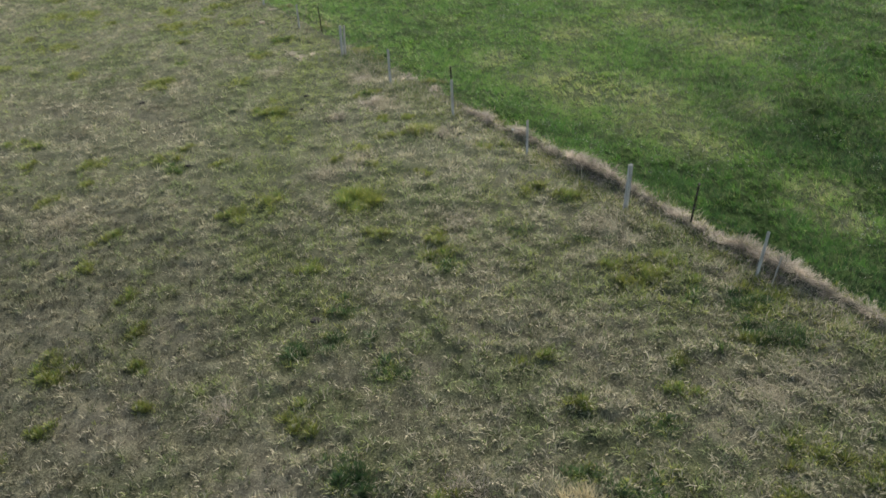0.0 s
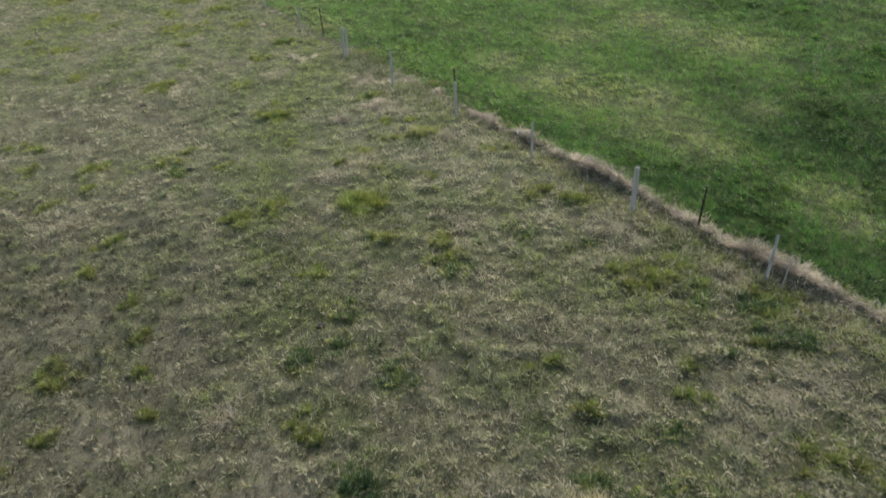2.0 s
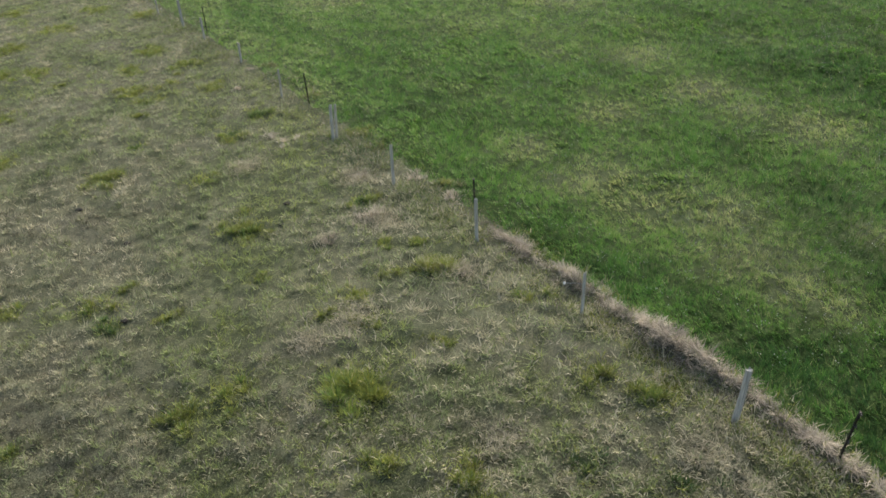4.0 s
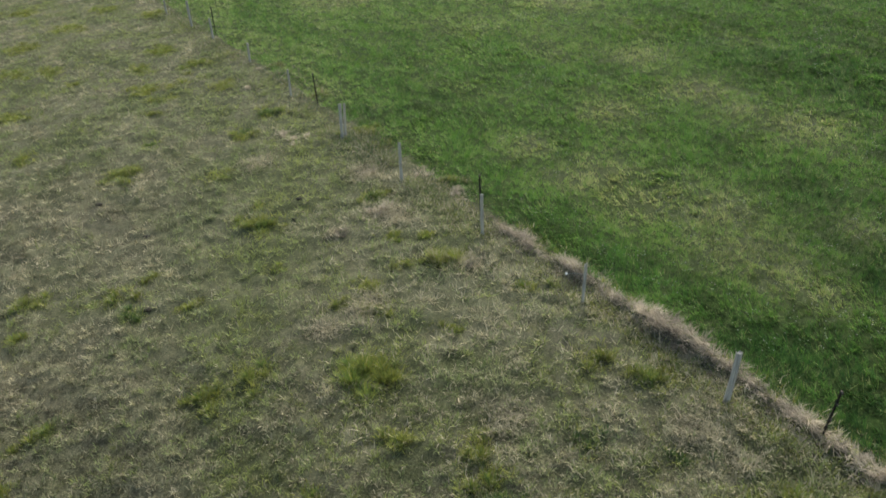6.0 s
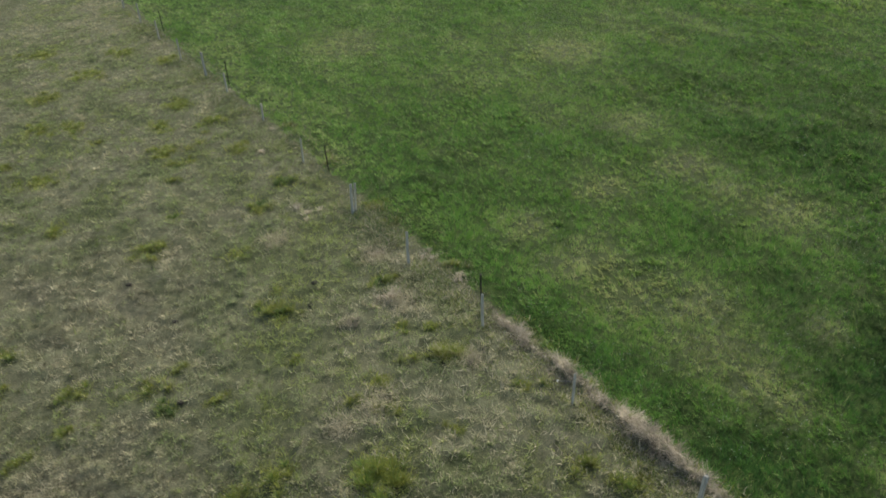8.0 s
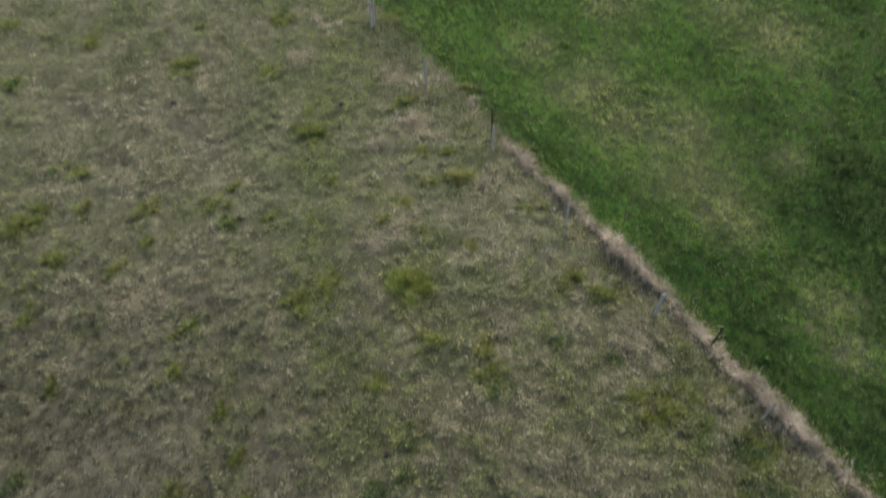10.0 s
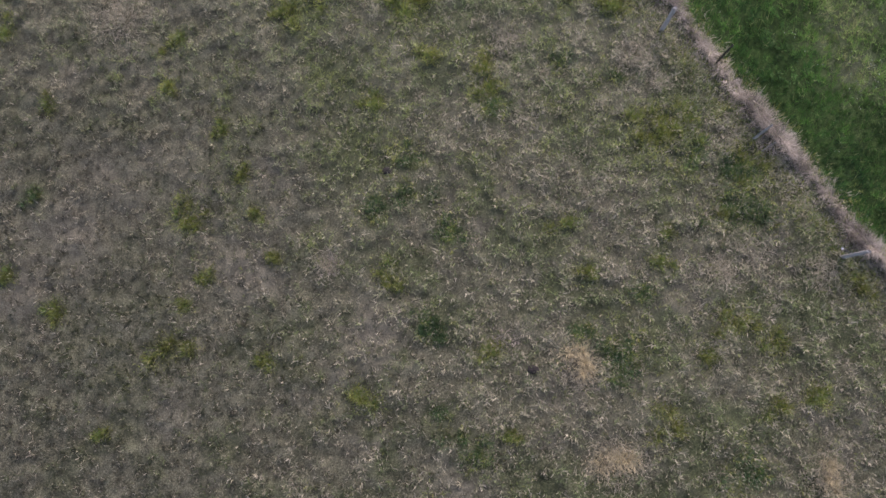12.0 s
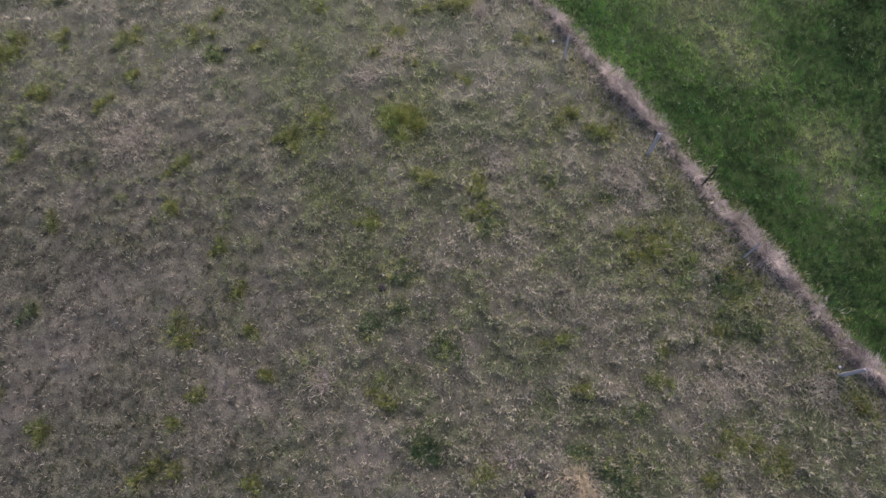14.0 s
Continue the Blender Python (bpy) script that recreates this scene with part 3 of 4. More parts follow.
def meadow_sward(name, y0, y1, density, size):
    """Lush grass in tussocks: light tips laid over, the shade of the gaps between them painted into the tone."""
    cx, cy = scatter(-28, 34, y0, y1, density, lambda x, y: right_of_view(x, y) & (across(x, y) > 0.70 + 0.3 * (fbm(x, y, 0.5, 71) - 0.5)))
    dense, thin = meadow_masks(cx, cy)
    rim = step(2.7, 1.5, across(cx, cy)) * step(16, 12, along(cx, cy))
    thin = thin * (1 - 0.6 * rim)
    keep = RNG.random(len(cx)) > 0.2 * thin
    cx, cy, dense, thin, rim = cx[keep], cy[keep], dense[keep], thin[keep], rim[keep]
    n, per = len(cx), 8
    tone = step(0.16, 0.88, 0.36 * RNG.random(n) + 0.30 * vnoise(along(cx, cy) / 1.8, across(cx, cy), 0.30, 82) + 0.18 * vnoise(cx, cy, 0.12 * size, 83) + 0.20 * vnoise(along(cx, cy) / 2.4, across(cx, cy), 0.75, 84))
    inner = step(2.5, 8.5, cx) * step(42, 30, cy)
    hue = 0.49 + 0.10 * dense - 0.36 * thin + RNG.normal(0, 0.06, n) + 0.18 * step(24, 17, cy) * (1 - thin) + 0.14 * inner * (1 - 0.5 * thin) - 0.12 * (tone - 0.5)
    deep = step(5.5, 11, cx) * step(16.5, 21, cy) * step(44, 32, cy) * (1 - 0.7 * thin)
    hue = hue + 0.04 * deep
    lay = 2.3 + 6.4 * (fbm(cx, cy, 1.3, 81) - 0.5)
    radius = RNG.uniform(0.025, 0.075, n) * size
    i = np.repeat(np.arange(n), per)
    m = len(i)
    a, r = RNG.uniform(0, 2 * np.pi, m), np.sqrt(RNG.random(m))
    x, y = cx[i] + radius[i] * r * np.cos(a), cy[i] + radius[i] * r * np.sin(a)
    length = RNG.uniform(0.06, 0.14, m) * size * (0.5 + 0.3 * dense[i] + 0.8 * tone[i])
    # Tone paints the gaps' shade; x and y steps darken the near right-hand part.
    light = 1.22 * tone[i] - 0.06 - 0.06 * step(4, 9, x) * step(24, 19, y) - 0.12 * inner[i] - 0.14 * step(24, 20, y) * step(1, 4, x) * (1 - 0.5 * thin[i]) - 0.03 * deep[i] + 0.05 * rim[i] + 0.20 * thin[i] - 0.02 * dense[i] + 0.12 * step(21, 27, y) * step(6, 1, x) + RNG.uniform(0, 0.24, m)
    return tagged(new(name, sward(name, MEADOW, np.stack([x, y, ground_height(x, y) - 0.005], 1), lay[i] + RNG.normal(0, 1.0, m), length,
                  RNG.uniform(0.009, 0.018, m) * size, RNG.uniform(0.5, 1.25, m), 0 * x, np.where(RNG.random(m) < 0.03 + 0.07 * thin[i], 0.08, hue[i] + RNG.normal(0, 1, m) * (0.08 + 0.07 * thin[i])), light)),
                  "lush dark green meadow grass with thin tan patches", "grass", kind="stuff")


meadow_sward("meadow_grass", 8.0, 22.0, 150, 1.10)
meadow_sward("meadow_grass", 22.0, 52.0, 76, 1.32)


def margin_meadow():
    """Sparser meadow grass round about, thinning out."""
    x, y = scatter(-44, 50, -8, 66, 26, lambda x, y: (across(x, y) > 0.8) & ~((y > 8) & (y < 52) & right_of_view(x, y) & (x > -28)))
    keep = RNG.random(len(x)) < step(0, 1, 1.15 - np.maximum.reduce([(y - 50) / 16, (x - 12 - 0.56 * np.maximum(y - 8, 0)) / 18, (8 - y) / 16, (-26 - x) / 18]))
    x, y = x[keep], y[keep]
    n = len(x)
    dense, thin = meadow_masks(x, y)
    return tagged(new("margin_grass", sward("margin_grass", MEADOW, np.stack([x, y, ground_height(x, y) - 0.03], 1), RNG.uniform(0, 6.28, n), RNG.uniform(0.14, 0.26, n),
                  RNG.uniform(0.05, 0.09, n), RNG.uniform(0.5, 1.3, n), 0 * x, 0.60 + 0.08 * dense - 0.3 * thin + RNG.normal(0, 0.08, n), 0.2 + 0.6 * RNG.random(n))),
                  "sparse green meadow grass", "grass", kind="stuff")


margin_meadow()


def dry_bank():
    """Old ungrazed grass that has fallen over along the fence, in matted locks."""
    k = 3900
    s = np.concatenate([RNG.uniform(-6, 14.5, k), RNG.uniform(14.5, 46, k // 6)])
    n = len(s)
    far = step(10.5, 16, s)
    thick = bank_thickness(s)
    off = RNG.normal(-0.01, 0.056, n) * (0.6 + 0.8 * vnoise(s, 0 * s, 0.6, 93))
    fringe = RNG.random(n) < 0.10 * step(0.45, 0.7, vnoise(s, 0 * s, 0.45, 94))
    off = np.where(fringe, RNG.uniform(0.05, 0.28, n), off)
    stays = fringe | (RNG.random(n) < 0.15 + 1.5 * thick ** 1.4)
    slope = ~fringe & (RNG.random(n) < 0.36)
    off = np.where(slope, -np.abs(RNG.normal(0.18, 0.09, n)), off)
    s, off, far, fringe, slope = s[stays], off[stays], far[stays], fringe[stays], slope[stays]
    n = len(s)
    c = bank_line(s) + off
    over = math.atan2(NY, NX)
    pick = RNG.random(n)
    az = np.where(fringe | (pick < 0.26), over + RNG.normal(0, 0.6, n), np.where(pick < 0.46, over + np.pi + RNG.normal(0, 0.6, n), over + np.pi / 2 * np.sign(pick - 0.73) + RNG.normal(0, 0.45, n)))
    long = RNG.uniform(0.09, 0.26, n) * (0.55 + 0.9 * thick[stays]) * (1 - 0.4 * far) * np.where(fringe, 0.85, np.where(slope, 0.6, 1.0))
    old = np.clip(0.05 + 0.35 * vnoise(s, c, 0.4, 96) + 0.5 * RNG.random(n) ** 2.5 + 0.30 * far * vnoise(s, c, 0.9, 92), 0, 1)
    old = np.where(fringe, 0.10 + 0.25 * RNG.random(n), np.where(slope, 0.25 + 0.55 * RNG.random(n), old))
    tone = np.clip(0.16 + 0.82 * RNG.random(n) ** 1.4 + 0.9 * (vnoise(s, c, 0.22, 98) - 0.45), 0, 1)
    per = 10
    i = np.repeat(np.arange(n), per)
    m = len(i)
    ls, lc = s[i] + RNG.normal(0, 0.035, m), c[i] + RNG.normal(0, 0.035, m)
    x, y = FX + AX * ls + NX * lc, FY + AY * ls + NY * lc
    return tagged(new("dry_grass_bank", sward("dry_grass_bank", HAY, np.stack([x, y, ground_height(x, y) - 0.01], 1), az[i] + RNG.normal(0, 0.25, m), long[i] * RNG.uniform(0.6, 1.2, m),
                  RNG.uniform(0.005, 0.012, m), RNG.uniform(0.6, 1.15, m), RNG.uniform(0.3, 1.1, m), old[i] + RNG.normal(0, 0.06, m), tone[i] + RNG.uniform(-0.15, 0.25, m), 3)),
                  "matted bank of dead straw-coloured grass under the fence", "dry grass", kind="stuff")


dry_bank()


def rough_grass():
    """Taller grey-green grass that the fence keeps from being grazed."""
    n = 1900
    s = np.concatenate([RNG.uniform(-6, 12, n), RNG.uniform(12, 46, 2 * n)])
    k = len(s)
    far = step(11, 16, s)
    c = np.where(RNG.random(k) < 0.75, RNG.normal(0.12, 0.22, k), RNG.normal(0.75, 0.12, k)) + far * RNG.normal(0.05, 0.35, k)
    tone = RNG.random(k)
    patch = vnoise(s, c, 1.1, 97)
    stays = RNG.random(k) > 0.85 * far * step(0.55, 0.35, patch)
    i = np.repeat(np.arange(k)[stays], 8)
    m = len(i)
    a, r = RNG.uniform(0, 2 * np.pi, m), np.sqrt(RNG.random(m)) * (0.09 + 0.05 * far[i])
    x, y = FX + AX * s[i] + NX * c[i] + r * np.cos(a), FY + AY * s[i] + NY * c[i] + r * np.sin(a)
    length = RNG.uniform(0.09, 0.20, m) * (0.4 + 1.0 * patch[i]) * (1 + 0.35 * far[i] * step(0.35, 0.7, patch[i]))
    return tagged(new("rough_grass", sward("rough_grass", GRASS, np.stack([x, y, ground_height(x, y) - 0.01], 1), a, length, RNG.uniform(0.007, 0.014, m),
                  RNG.uniform(0.1, 0.6, m) + 0.35 * far[i], RNG.uniform(0.3, 1.3, m), np.where(RNG.random(m) < 0.4 - 0.14 * far[i], 0.10, 0.46 + 0.26 * patch[i] + 0.06 * far[i]) + 0.07 * RNG.normal(0, 1, m), 0.24 + (0.6 - 0.2 * far[i]) * tone[i] - 0.10 * far[i] + RNG.uniform(0, 0.3, m), 2)),
                  "rough grey-green grass round the fence posts", "grass", kind="stuff")


rough_grass()


def straw_litter():
    """Curled dead stalks in the pale patches."""
    xs, ys = [], []
    for px, py, r in PALE:
        n = int((2400 + 900 * (py > 16)) * r * r + 60)
        xs.append(px + RNG.normal(0, 0.55 * r, n))
        ys.append(py + RNG.normal(0, 0.55 * r, n))
    x, y = np.concatenate(xs), np.concatenate(ys)
    n = len(x)
    return tagged(new("straw_litter", sward("straw_litter", GRASS, np.stack([x, y, ground_height(x, y)], 1), RNG.uniform(0, 6.28, n), RNG.uniform(0.08, 0.22, n),
                  RNG.uniform(0.006, 0.013, n), RNG.uniform(0.3, 1.0, n), RNG.uniform(0.4, 1.6, n), 0.02 + 0.22 * RNG.random(n), 0.2 + 0.6 * RNG.random(n) + 0.12 * step(16, 19, y), 3)),
                  "curled pale dead stalks lying on the pasture", "dry grass", kind="stuff")


straw_litter()


def weed_leaves():
    """Small clumps of pale curled leaves that the cattle leave standing."""
    cx, cy = scatter(-7, 10, 4.5, 16, 46, lambda x, y: (across(x, y) < 0.1) & (0.5 * fbm(x, y, 0.8, 103) + 0.5 * fbm(x, y, 2.4, 104) + 0.24 * (mossy(x, y) - 0.7) > 0.49))
    n = len(cx)
    tone, size = RNG.random(n), RNG.uniform(0.7, 1.4, n)
    i = np.repeat(np.arange(n), 6)
    m = len(i)
    a, r = RNG.uniform(0, 2 * np.pi, m), 0.045 * np.sqrt(RNG.random(m)) * size[i]
    x, y = cx[i] + r * np.cos(a), cy[i] + r * np.sin(a)
    return tagged(new("weed_leaves", sward("weed_leaves", GRASS, np.stack([x, y, ground_height(x, y) + 0.01], 1), a + RNG.normal(0, 0.6, m), RNG.uniform(0.05, 0.10, m) * size[i],
                  RNG.uniform(0.012, 0.024, m), RNG.uniform(0.1, 0.7, m), RNG.uniform(0.8, 2.0, m), np.clip(0.16 + 0.32 * tone[i] + RNG.normal(0, 0.07, m), 0.02, 0.54), 0.22 + 0.50 * RNG.random(m), 2)),
                  "clumps of pale yellow-green curled leaves in pasture", "weeds", kind="stuff")


weed_leaves()


# ---- tufts ----
def grass_tuft(px, py, r, hue, label, tall=0.85, full=0.8, lit=0.02, mat=GRASS, pale=0.10):
    """Several ragged clumps that have grown into one."""
    tuft = new("grass_tuft")
    z0 = ground_height(np.array([px]), np.array([py]))[0]
    tuft.location = (px, py, z0)
    for k in range(3 + int(6 * r) + (5 if r > 0.5 else 0)):
        cx, cy = (0, 0) if k == 0 else (RNG.normal(0, 0.55 * r), RNG.normal(0, 0.42 * r))
        cr, tone = RNG.uniform(0.28, 0.6) * r + 0.06, RNG.random()
        n = int((120 + 1900 * cr * cr) * full)
        a, d = RNG.uniform(0, 2 * np.pi, n), np.abs(RNG.normal(0, 0.70, n))
        x, y = cx + cr * d * np.cos(a), cy + cr * d * np.sin(a)
        root = np.stack([x, y, ground_height(px + x, py + y) - z0 - 0.01], 1)
        core = np.clip(1 - d, 0, 1)
        length = RNG.uniform(0.07, 0.15, n) * tall * (0.6 + 0.7 * core) * min(1.25, 0.75 + r)
        me = sward("clump", mat, root, a + RNG.normal(0, 0.9, n), length, RNG.uniform(0.008, 0.018, n), RNG.uniform(0.05, 0.5, n) + 0.5 * (1 - core),
                   RNG.uniform(0.1, 0.7, n), np.where(RNG.random(n) < pale, 0.30 * RNG.random(n), hue + 0.10 * (tone - 0.5) + 0.05 * core + RNG.normal(0, 0.06, n)), 0.12 + lit + 0.3 * tone + 0.55 * RNG.random(n), 2)
        tagged(new("clump", me), kind="stuff").parent = tuft
    return tagged(tuft, label, "grass tuft", "tufts in the paddock")


for px, py, r in NEAR_TUFTS + MID_TUFTS:
    grass_tuft(px, py, 1.2 * r, 0.575, "bright yellow-green grass tuft in the grazed pasture", 0.85, 0.9, -0.03 + 0.12 * (py > 13), pale=0.10)
for px, py, r in FAR_TUFTS + LAST_TUFTS:
    grass_tuft(px, py, 1.25 * r, 0.56, "low yellow-green grass tuft on paler pasture", 0.65, 0.85, 0.16, pale=0.1)
for px, py, r in LUSH:
    far = 0.0 if py < 16 else 1.0
    grass_tuft(px, py, 1.05 * r, 0.77 - 0.08 * far, "dark green clump of fresh grass in the pasture", 0.65, 0.8 + 0.2 * far, 0.12 - 0.02 * far, pale=0.16 - 0.08 * far)

grass_tuft(-2.55, 19.75, 0.36, 0.53, "tall domed tuft of yellow-green grass with straw tips", 1.7, 1.5, 0.26, pale=0.3)
grass_tuft(-3.38, 16.30, 0.60, 0.60, "wide tall clump of bright green grass", 1.2, 1.1, 0.24, pale=0.03)
for px, py, r in ((-5.63, 25.9, .45), (-4.9, 25.2, .30), (-2.9, 23.3, .35), (-7.9, 29.0, .40), (-10.3, 31.6, .45)):
    grass_tuft(px, py, r, 0.47, "rough olive-green hummock of ungrazed grass by the fence", 0.95, 0.5, 0.02, pale=0.3)
for px, py, r in ((-10.64, 29.43, .22), (-3.5, 23.5, .35), (-2.6, 22.7, .35), (-5.04, 23.65, .40), (-7.7, 25.6, .50), (-4.35, 21.85, .50)):
    grass_tuft(px, py, r, 0.10, "thin patch of pale bleached stalks on the pasture", 0.8, 0.35, 0.20, HAY)
grass_tuft(-1.36, 8.6, 0.30, 0.84, "dense round tuft of dark blue-green grass", 0.9, 2.2)
for px, py, r in ((1.86, 8.18, .45), (2.78, 6.45, .48), (7.04, 6.93, .42)):
    grass_tuft(px, py, r, 0.35, "golden-tan patch of long dead stalks in the pasture", 1.3, 0.5, 0.16, GOLD)
for px, py, r in ((-5.06, 20.6, .20), (-3.99, 9.6, .26), (-1.81, 19.7, .25), (-4.29, 21.5, .24), (0.03, 8.6, .28)):
    grass_tuft(px, py, r, 0.38, "thin tuft of tangled pale dead grass in the pasture", 1.0, 0.32, 0.04, HAY)


# ---- dung ----
def dung_pat(px, py, r):
    bm = bmesh.new()
    bmesh.ops.create_uvsphere(bm, u_segments=18, v_segments=9, radius=1.0)
    for v in bm.verts:
        w = 1 + 0.35 * (noise.noise(Vector((v.co.x * 2 + px, v.co.y * 2, v.co.z * 2))))
        v.co = Vector((v.co.x * r * w, v.co.y * r * 0.8 * w, (v.co.z * 0.30 + 0.12) * r * (1 + 0.4 * noise.noise(v.co * 4))))
    ob = part("dung_pat", bm, DUNG, smooth=True)
    ob.location = (px, py, ground_height(np.array([px]), np.array([py]))[0] + 0.015)
    return tagged(ob, "dark dried dung pat on short grass", "dung", "dung pats")


for px, py, r in ((-3.01, 11.93, .11), (0.83, 8.07, .12), (-6.48, 22.12, .08), (-8.27, 17.68, .08), (-6.30, 21.22, .07), (-11.65, 21.64, .09), (-9.65, 20.31, .08)):
    dung_pat(px, py, r)


# ---- stalks and clover in the meadow ----
def meadow_stalks():
    """Pale seed stalks that lean over the meadow grass."""
    x, y = scatter(-20, 30, 10, 46, 14, lambda x, y: right_of_view(x, y) & (across(x, y) > 0.9) & (vnoise(x, y, 1.3, 101) > 0.42))
    n = len(x)
    return tagged(new("meadow_stalks", sward("meadow_stalks", MEADOW, np.stack([x, y, ground_height(x, y)], 1), 2.5 + RNG.normal(0, 0.7, n), RNG.uniform(0.16, 0.34, n),
                  RNG.uniform(0.007, 0.013, n), RNG.uniform(0.3, 0.9, n), RNG.uniform(0.1, 0.6, n), 0.12 + 0.25 * RNG.random(n), 0.25 + 0.5 * RNG.random(n), 2)),
                  "pale thin seed stalks leaning over meadow grass", "grass", kind="stuff")


meadow_stalks()



def clover_flowers():
    x, y = scatter(-2, 24, 10, 44, 30, lambda x, y: right_of_view(x, y) & (across(x, y) > 1.3) & (0.6 * fbm(x, y, 0.9, 100) + 0.4 * fbm(x, y, 2.6, 102) + 0.10 * np.exp(-((0.66 * x + y - 24.3) / 1.1) ** 2) > 0.575))
    n = len(x)
    ico = [(0, 0, 1), (1, 0, 0), (0, 1, 0), (-1, 0, 0), (0, -1, 0), (0, 0, -1)]
    tri = [(0, 1, 2), (0, 2, 3), (0, 3, 4), (0, 4, 1), (5, 2, 1), (5, 3, 2), (5, 4, 3), (5, 1, 4)]
    size = RNG.uniform(0.007, 0.012, n)
    c = np.stack([x, y, ground_height(x, y) + RNG.uniform(0.07, 0.13, n)], 1)
    verts = (c[:, None] + np.array(ico)[None] * size[:, None, None]).reshape(-1, 3)
    faces = (np.arange(n)[:, None, None] * 6 + np.array(tri)[None]).reshape(-1, 3)
    return tagged(new("clover_flowers", mesh_from("clover_flowers", verts, faces, PETAL)), "scattered small white clover heads in green grass", "flowers", kind="stuff")


clover_flowers()

# ---- the fence ----
fence = new("fence")
fence.location = (FX, FY, 0)
tagged(fence, "old paddock fence of grey wooden posts, black steel pickets and wire", "fence")


def on_fence(ob, x, y, lean_x, lean_y, turn):
    z = ground_height(np.array([x]), np.array([y]))[0] - bank_height(np.array([x]), np.array([y]))[0]
    ob.parent = fence
    ob.matrix_basis = Matrix.Translation((x - FX, y - FY, z)) @ pose(0, 0, 0, lean_x, lean_y, turn)


def wooden_post(x, y, height, wide, seed):
    """A split post: a rough five-sided section, tapering, with a weathered uneven top."""
    rnd = random.Random(seed)
    bm = bmesh.new()
    sides = 9
    form = [1 + rnd.uniform(-.22, .18) for _ in range(sides)]
    rings = []
    for k in range(9):
        h = -0.25 + (height + 0.25) * k / 8
        swell = 1.0 - 0.12 * k / 8 + rnd.uniform(-.03, .03)
        ring = []
        for j in range(sides):
            a = 2 * math.pi * j / sides
            r = wide / 2 * form[j] * swell
            top = rnd.uniform(-.03, .02) if k == 8 else 0
            ring.append(bm.verts.new((r * math.cos(a) + 0.012 * math.sin(2.1 * h + seed), 0.5 * r * math.sin(a), h + top)))
        rings.append(ring)
    for a, b in zip(rings, rings[1:]):
        for j in range(sides):
            bm.faces.new((a[j], a[(j + 1) % sides], b[(j + 1) % sides], b[j]))
    bm.faces.new(rings[-1])
    bm.faces.new(rings[0][::-1])
    ob = part("wooden_post", bm, WOOD, label="silver-grey split wooden post")
    on_fence(ob, x, y, rnd.uniform(-2, 2), rnd.uniform(1.0, 4.5), rnd.uniform(-25, 25))
    return ob


def insulator(parent, x, y, z, mat):
    bm = bmesh.new()
    bmesh.ops.create_cone(bm, cap_ends=True, segments=10, radius1=0.018, radius2=0.012, depth=0.05, matrix=pose(x, y, z, 90, 0, 0))
    bmesh.ops.create_cone(bm, cap_ends=True, segments=10, radius1=0.026, radius2=0.026, depth=0.012, matrix=pose(x, y + 0.015, z, 90, 0, 0))
    return part("insulator", bm, mat, parent)


def offset_arm(x, y, dx, dy, h):
    """A bent wire arm that holds a white insulator off its post."""
    bm = bmesh.new()
    path = [Vector((0, 0, 0)), Vector((0.45 * dx, 0.45 * dy, 0.03)), Vector((0.9 * dx, 0.9 * dy, 0.02)), Vector((dx, dy, 0.0))]
    side = Vector((-dy, dx, 0)).normalized() * 0.005
    rings = [[bm.verts.new(p + side * math.cos(a) + Vector((0, 0, 0.005 * math.sin(a)))) for a in (0.3, 1.9, 3.4, 5.0)] for p in path]
    for a, b in zip(rings, rings[1:]):
        for j in range(4):
            bm.faces.new((a[j], a[(j + 1) % 4], b[(j + 1) % 4], b[j]))
    bm.faces.new(rings[-1])
    bm.faces.new(rings[0][::-1])
    ob = part("offset_arm", bm, ZINC, fence, "grey wire arm on a post")
    ob.location = (x - FX, y - FY, h)
    insulator(ob, dx, dy, 0.02, WHITE)
    return ob


def steel_picket(x, y, height, seed):
    """A star picket: three steel flanges, notched, with insulators clipped on."""
    rnd = random.Random(seed)
    bm = bmesh.new()
    for turn in (90, 210, 330):
        bmesh.ops.create_cube(bm, size=1, matrix=pose(0, 0, 0, 0, 0, turn) @ Matrix.Translation((0.010, 0, height / 2 - 0.15)) @ Matrix.Diagonal((0.018, 0.006, height + 0.3, 1)))
        for k in range(6):
            z = height * (0.25 + 0.13 * k)
            bmesh.ops.create_cube(bm, size=1, matrix=pose(0, 0, 0, 0, 0, turn) @ Matrix.Translation((0.022, 0, z)) @ Matrix.Diagonal((0.010, 0.010, 0.03, 1)))
    ob = part("steel_picket", bm, STEEL, label="thin black steel star picket")
    on_fence(ob, x, y, rnd.uniform(-2, 2), rnd.uniform(-1, 4), rnd.uniform(0, 90))
    for z in (0.45, 0.75, 0.98):
        insulator(ob, 0.0, -0.035, z * height, PLASTIC)
    return ob


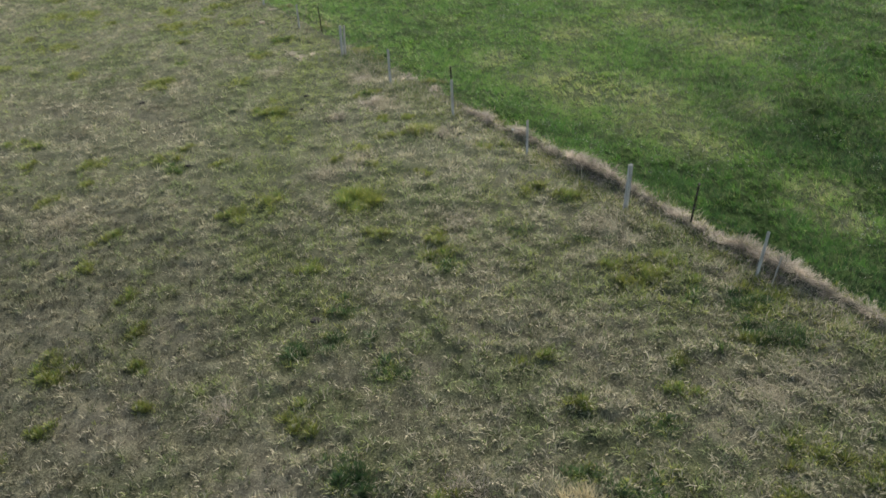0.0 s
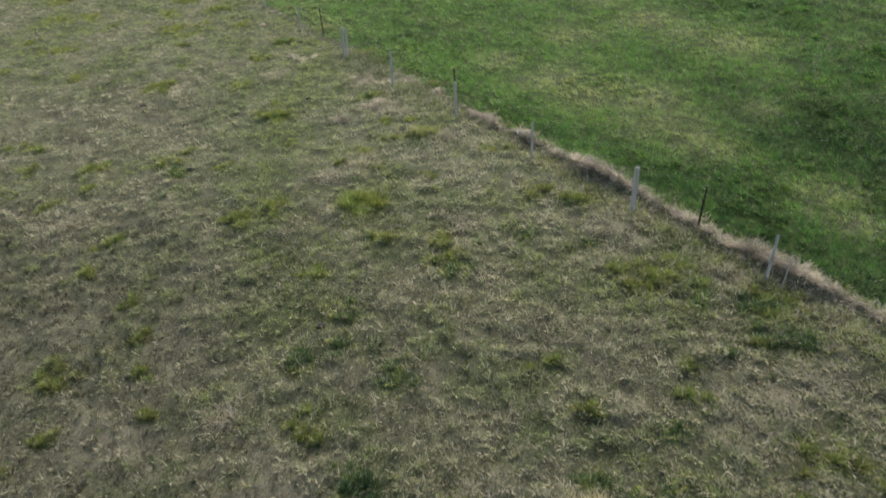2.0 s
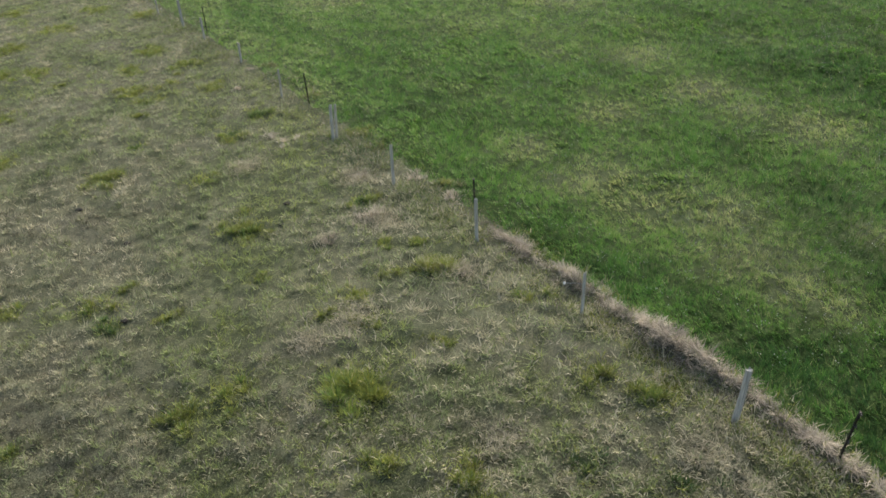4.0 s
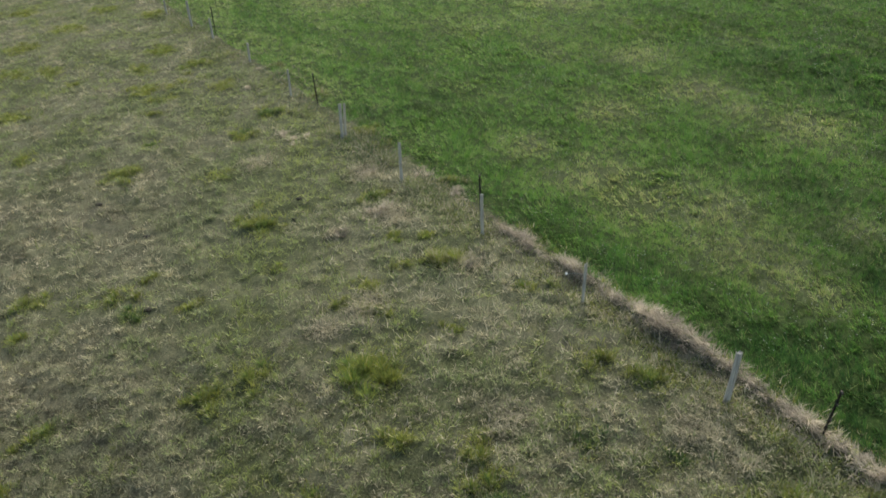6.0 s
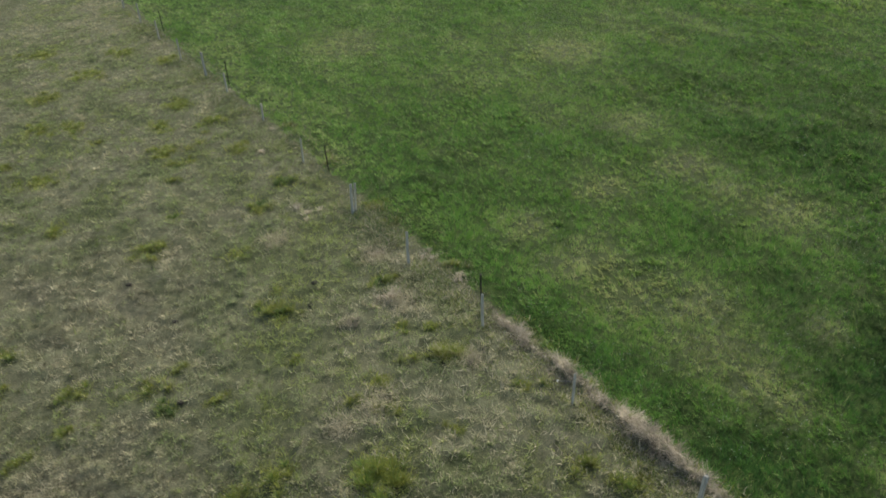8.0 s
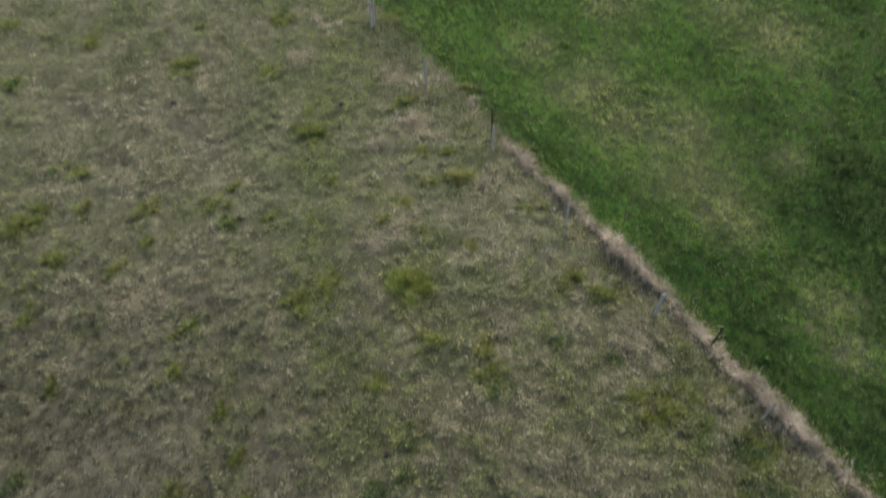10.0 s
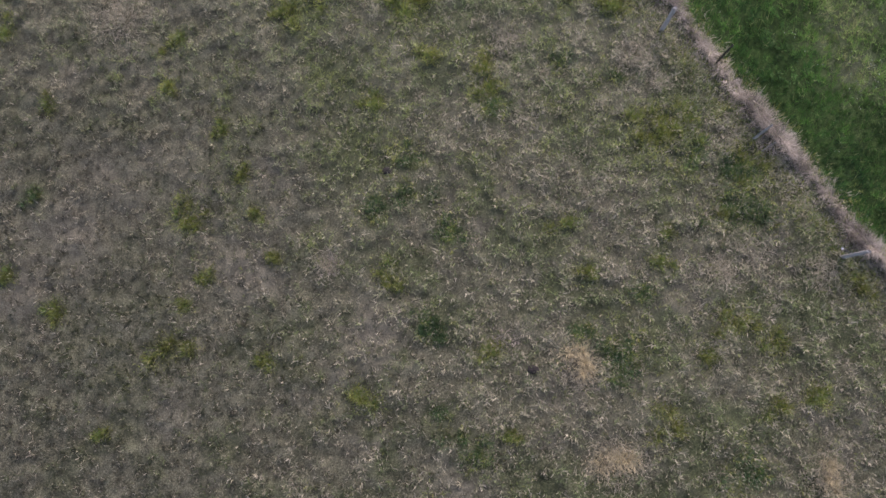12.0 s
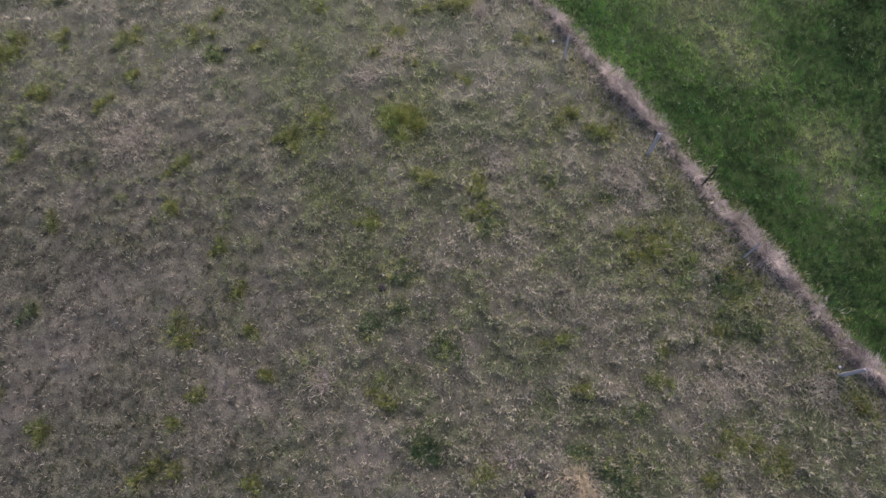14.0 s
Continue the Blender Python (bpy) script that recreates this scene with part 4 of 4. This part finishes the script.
POSTS = [(11.40, 6.80, 1.00, .10), (9.20, 9.13, 1.00, .10), (7.01, 11.46, 1.00, .11), (4.92, 13.82, 0.98, .06), (2.66, 16.13, 1.12, .125), (0.39, 18.50, 0.93, .08),
         (-1.78, 20.80, 1.05, .09), (-4.08, 23.20, 1.05, .09), (-6.29, 25.60, 1.08, .10), (-6.24, 25.73, 1.00, .09), (-8.90, 28.75, .90, .08),
         (-11.55, 31.95, .75, .10), (-14.05, 34.45, .90, .08), (-15.75, 36.20, 1.14, .13), (-17.90, 38.20, 1.05, .09), (-20.42, 41.00, 1.00, .09),
         (-22.80, 43.60, 1.05, .10), (-25.10, 46.00, 1.05, .10)]
PICKETS = [(3.92, 15.45, 1.03), (-1.86, 21.32, 1.22), (-7.83, 28.24, 1.0), (-14.37, 35.40, 1.07), (-20.60, 41.90, 1.1)]
for k, (x, y, h, w) in enumerate(POSTS):
    wooden_post(x, y, h, w, k + 3)
for x, y, dx, dy, h in ((7.01, 11.46, -0.21, 0.08, 0.42), (0.39, 18.50, -0.32, -0.02, 0.70)):
    offset_arm(x, y, dx, dy, h)
wooden_post(5.14, 13.58, 0.66, 0.035, 31)
for k, (x, y, h) in enumerate(PICKETS):
    steel_picket(x, y, h, k + 40)


def wire(height, sag):
    """One strand, stapled to the posts in turn."""
    pts = []
    for a, b in zip(POSTS, POSTS[1:]):
        for k in range(6):
            f = k / 6
            pts.append((a[0] + (b[0] - a[0]) * f - FX, a[1] + (b[1] - a[1]) * f - FY, height - sag * 4 * f * (1 - f)))
    pts.append((POSTS[-1][0] - FX, POSTS[-1][1] - FY, height))
    bm = bmesh.new()
    rings = []
    for p in pts:
        q = Vector(p) + Vector((0.05 * -NX, 0.05 * -NY, 0))
        rings.append([bm.verts.new(q + Vector((NX * 0.0012 * math.cos(t), NY * 0.0012 * math.cos(t), 0.0012 * math.sin(t)))) for t in (0, 2.09, 4.19)])
    for a, b in zip(rings, rings[1:]):
        for j in range(3):
            bm.faces.new((a[j], a[(j + 1) % 3], b[(j + 1) % 3], b[j]))
    return part("wire", bm, ZINC, fence, "thin dull grey fence wire")


for h, sag in ((0.30, .02), (0.58, .015), (0.84, .02)):
    wire(h, sag)
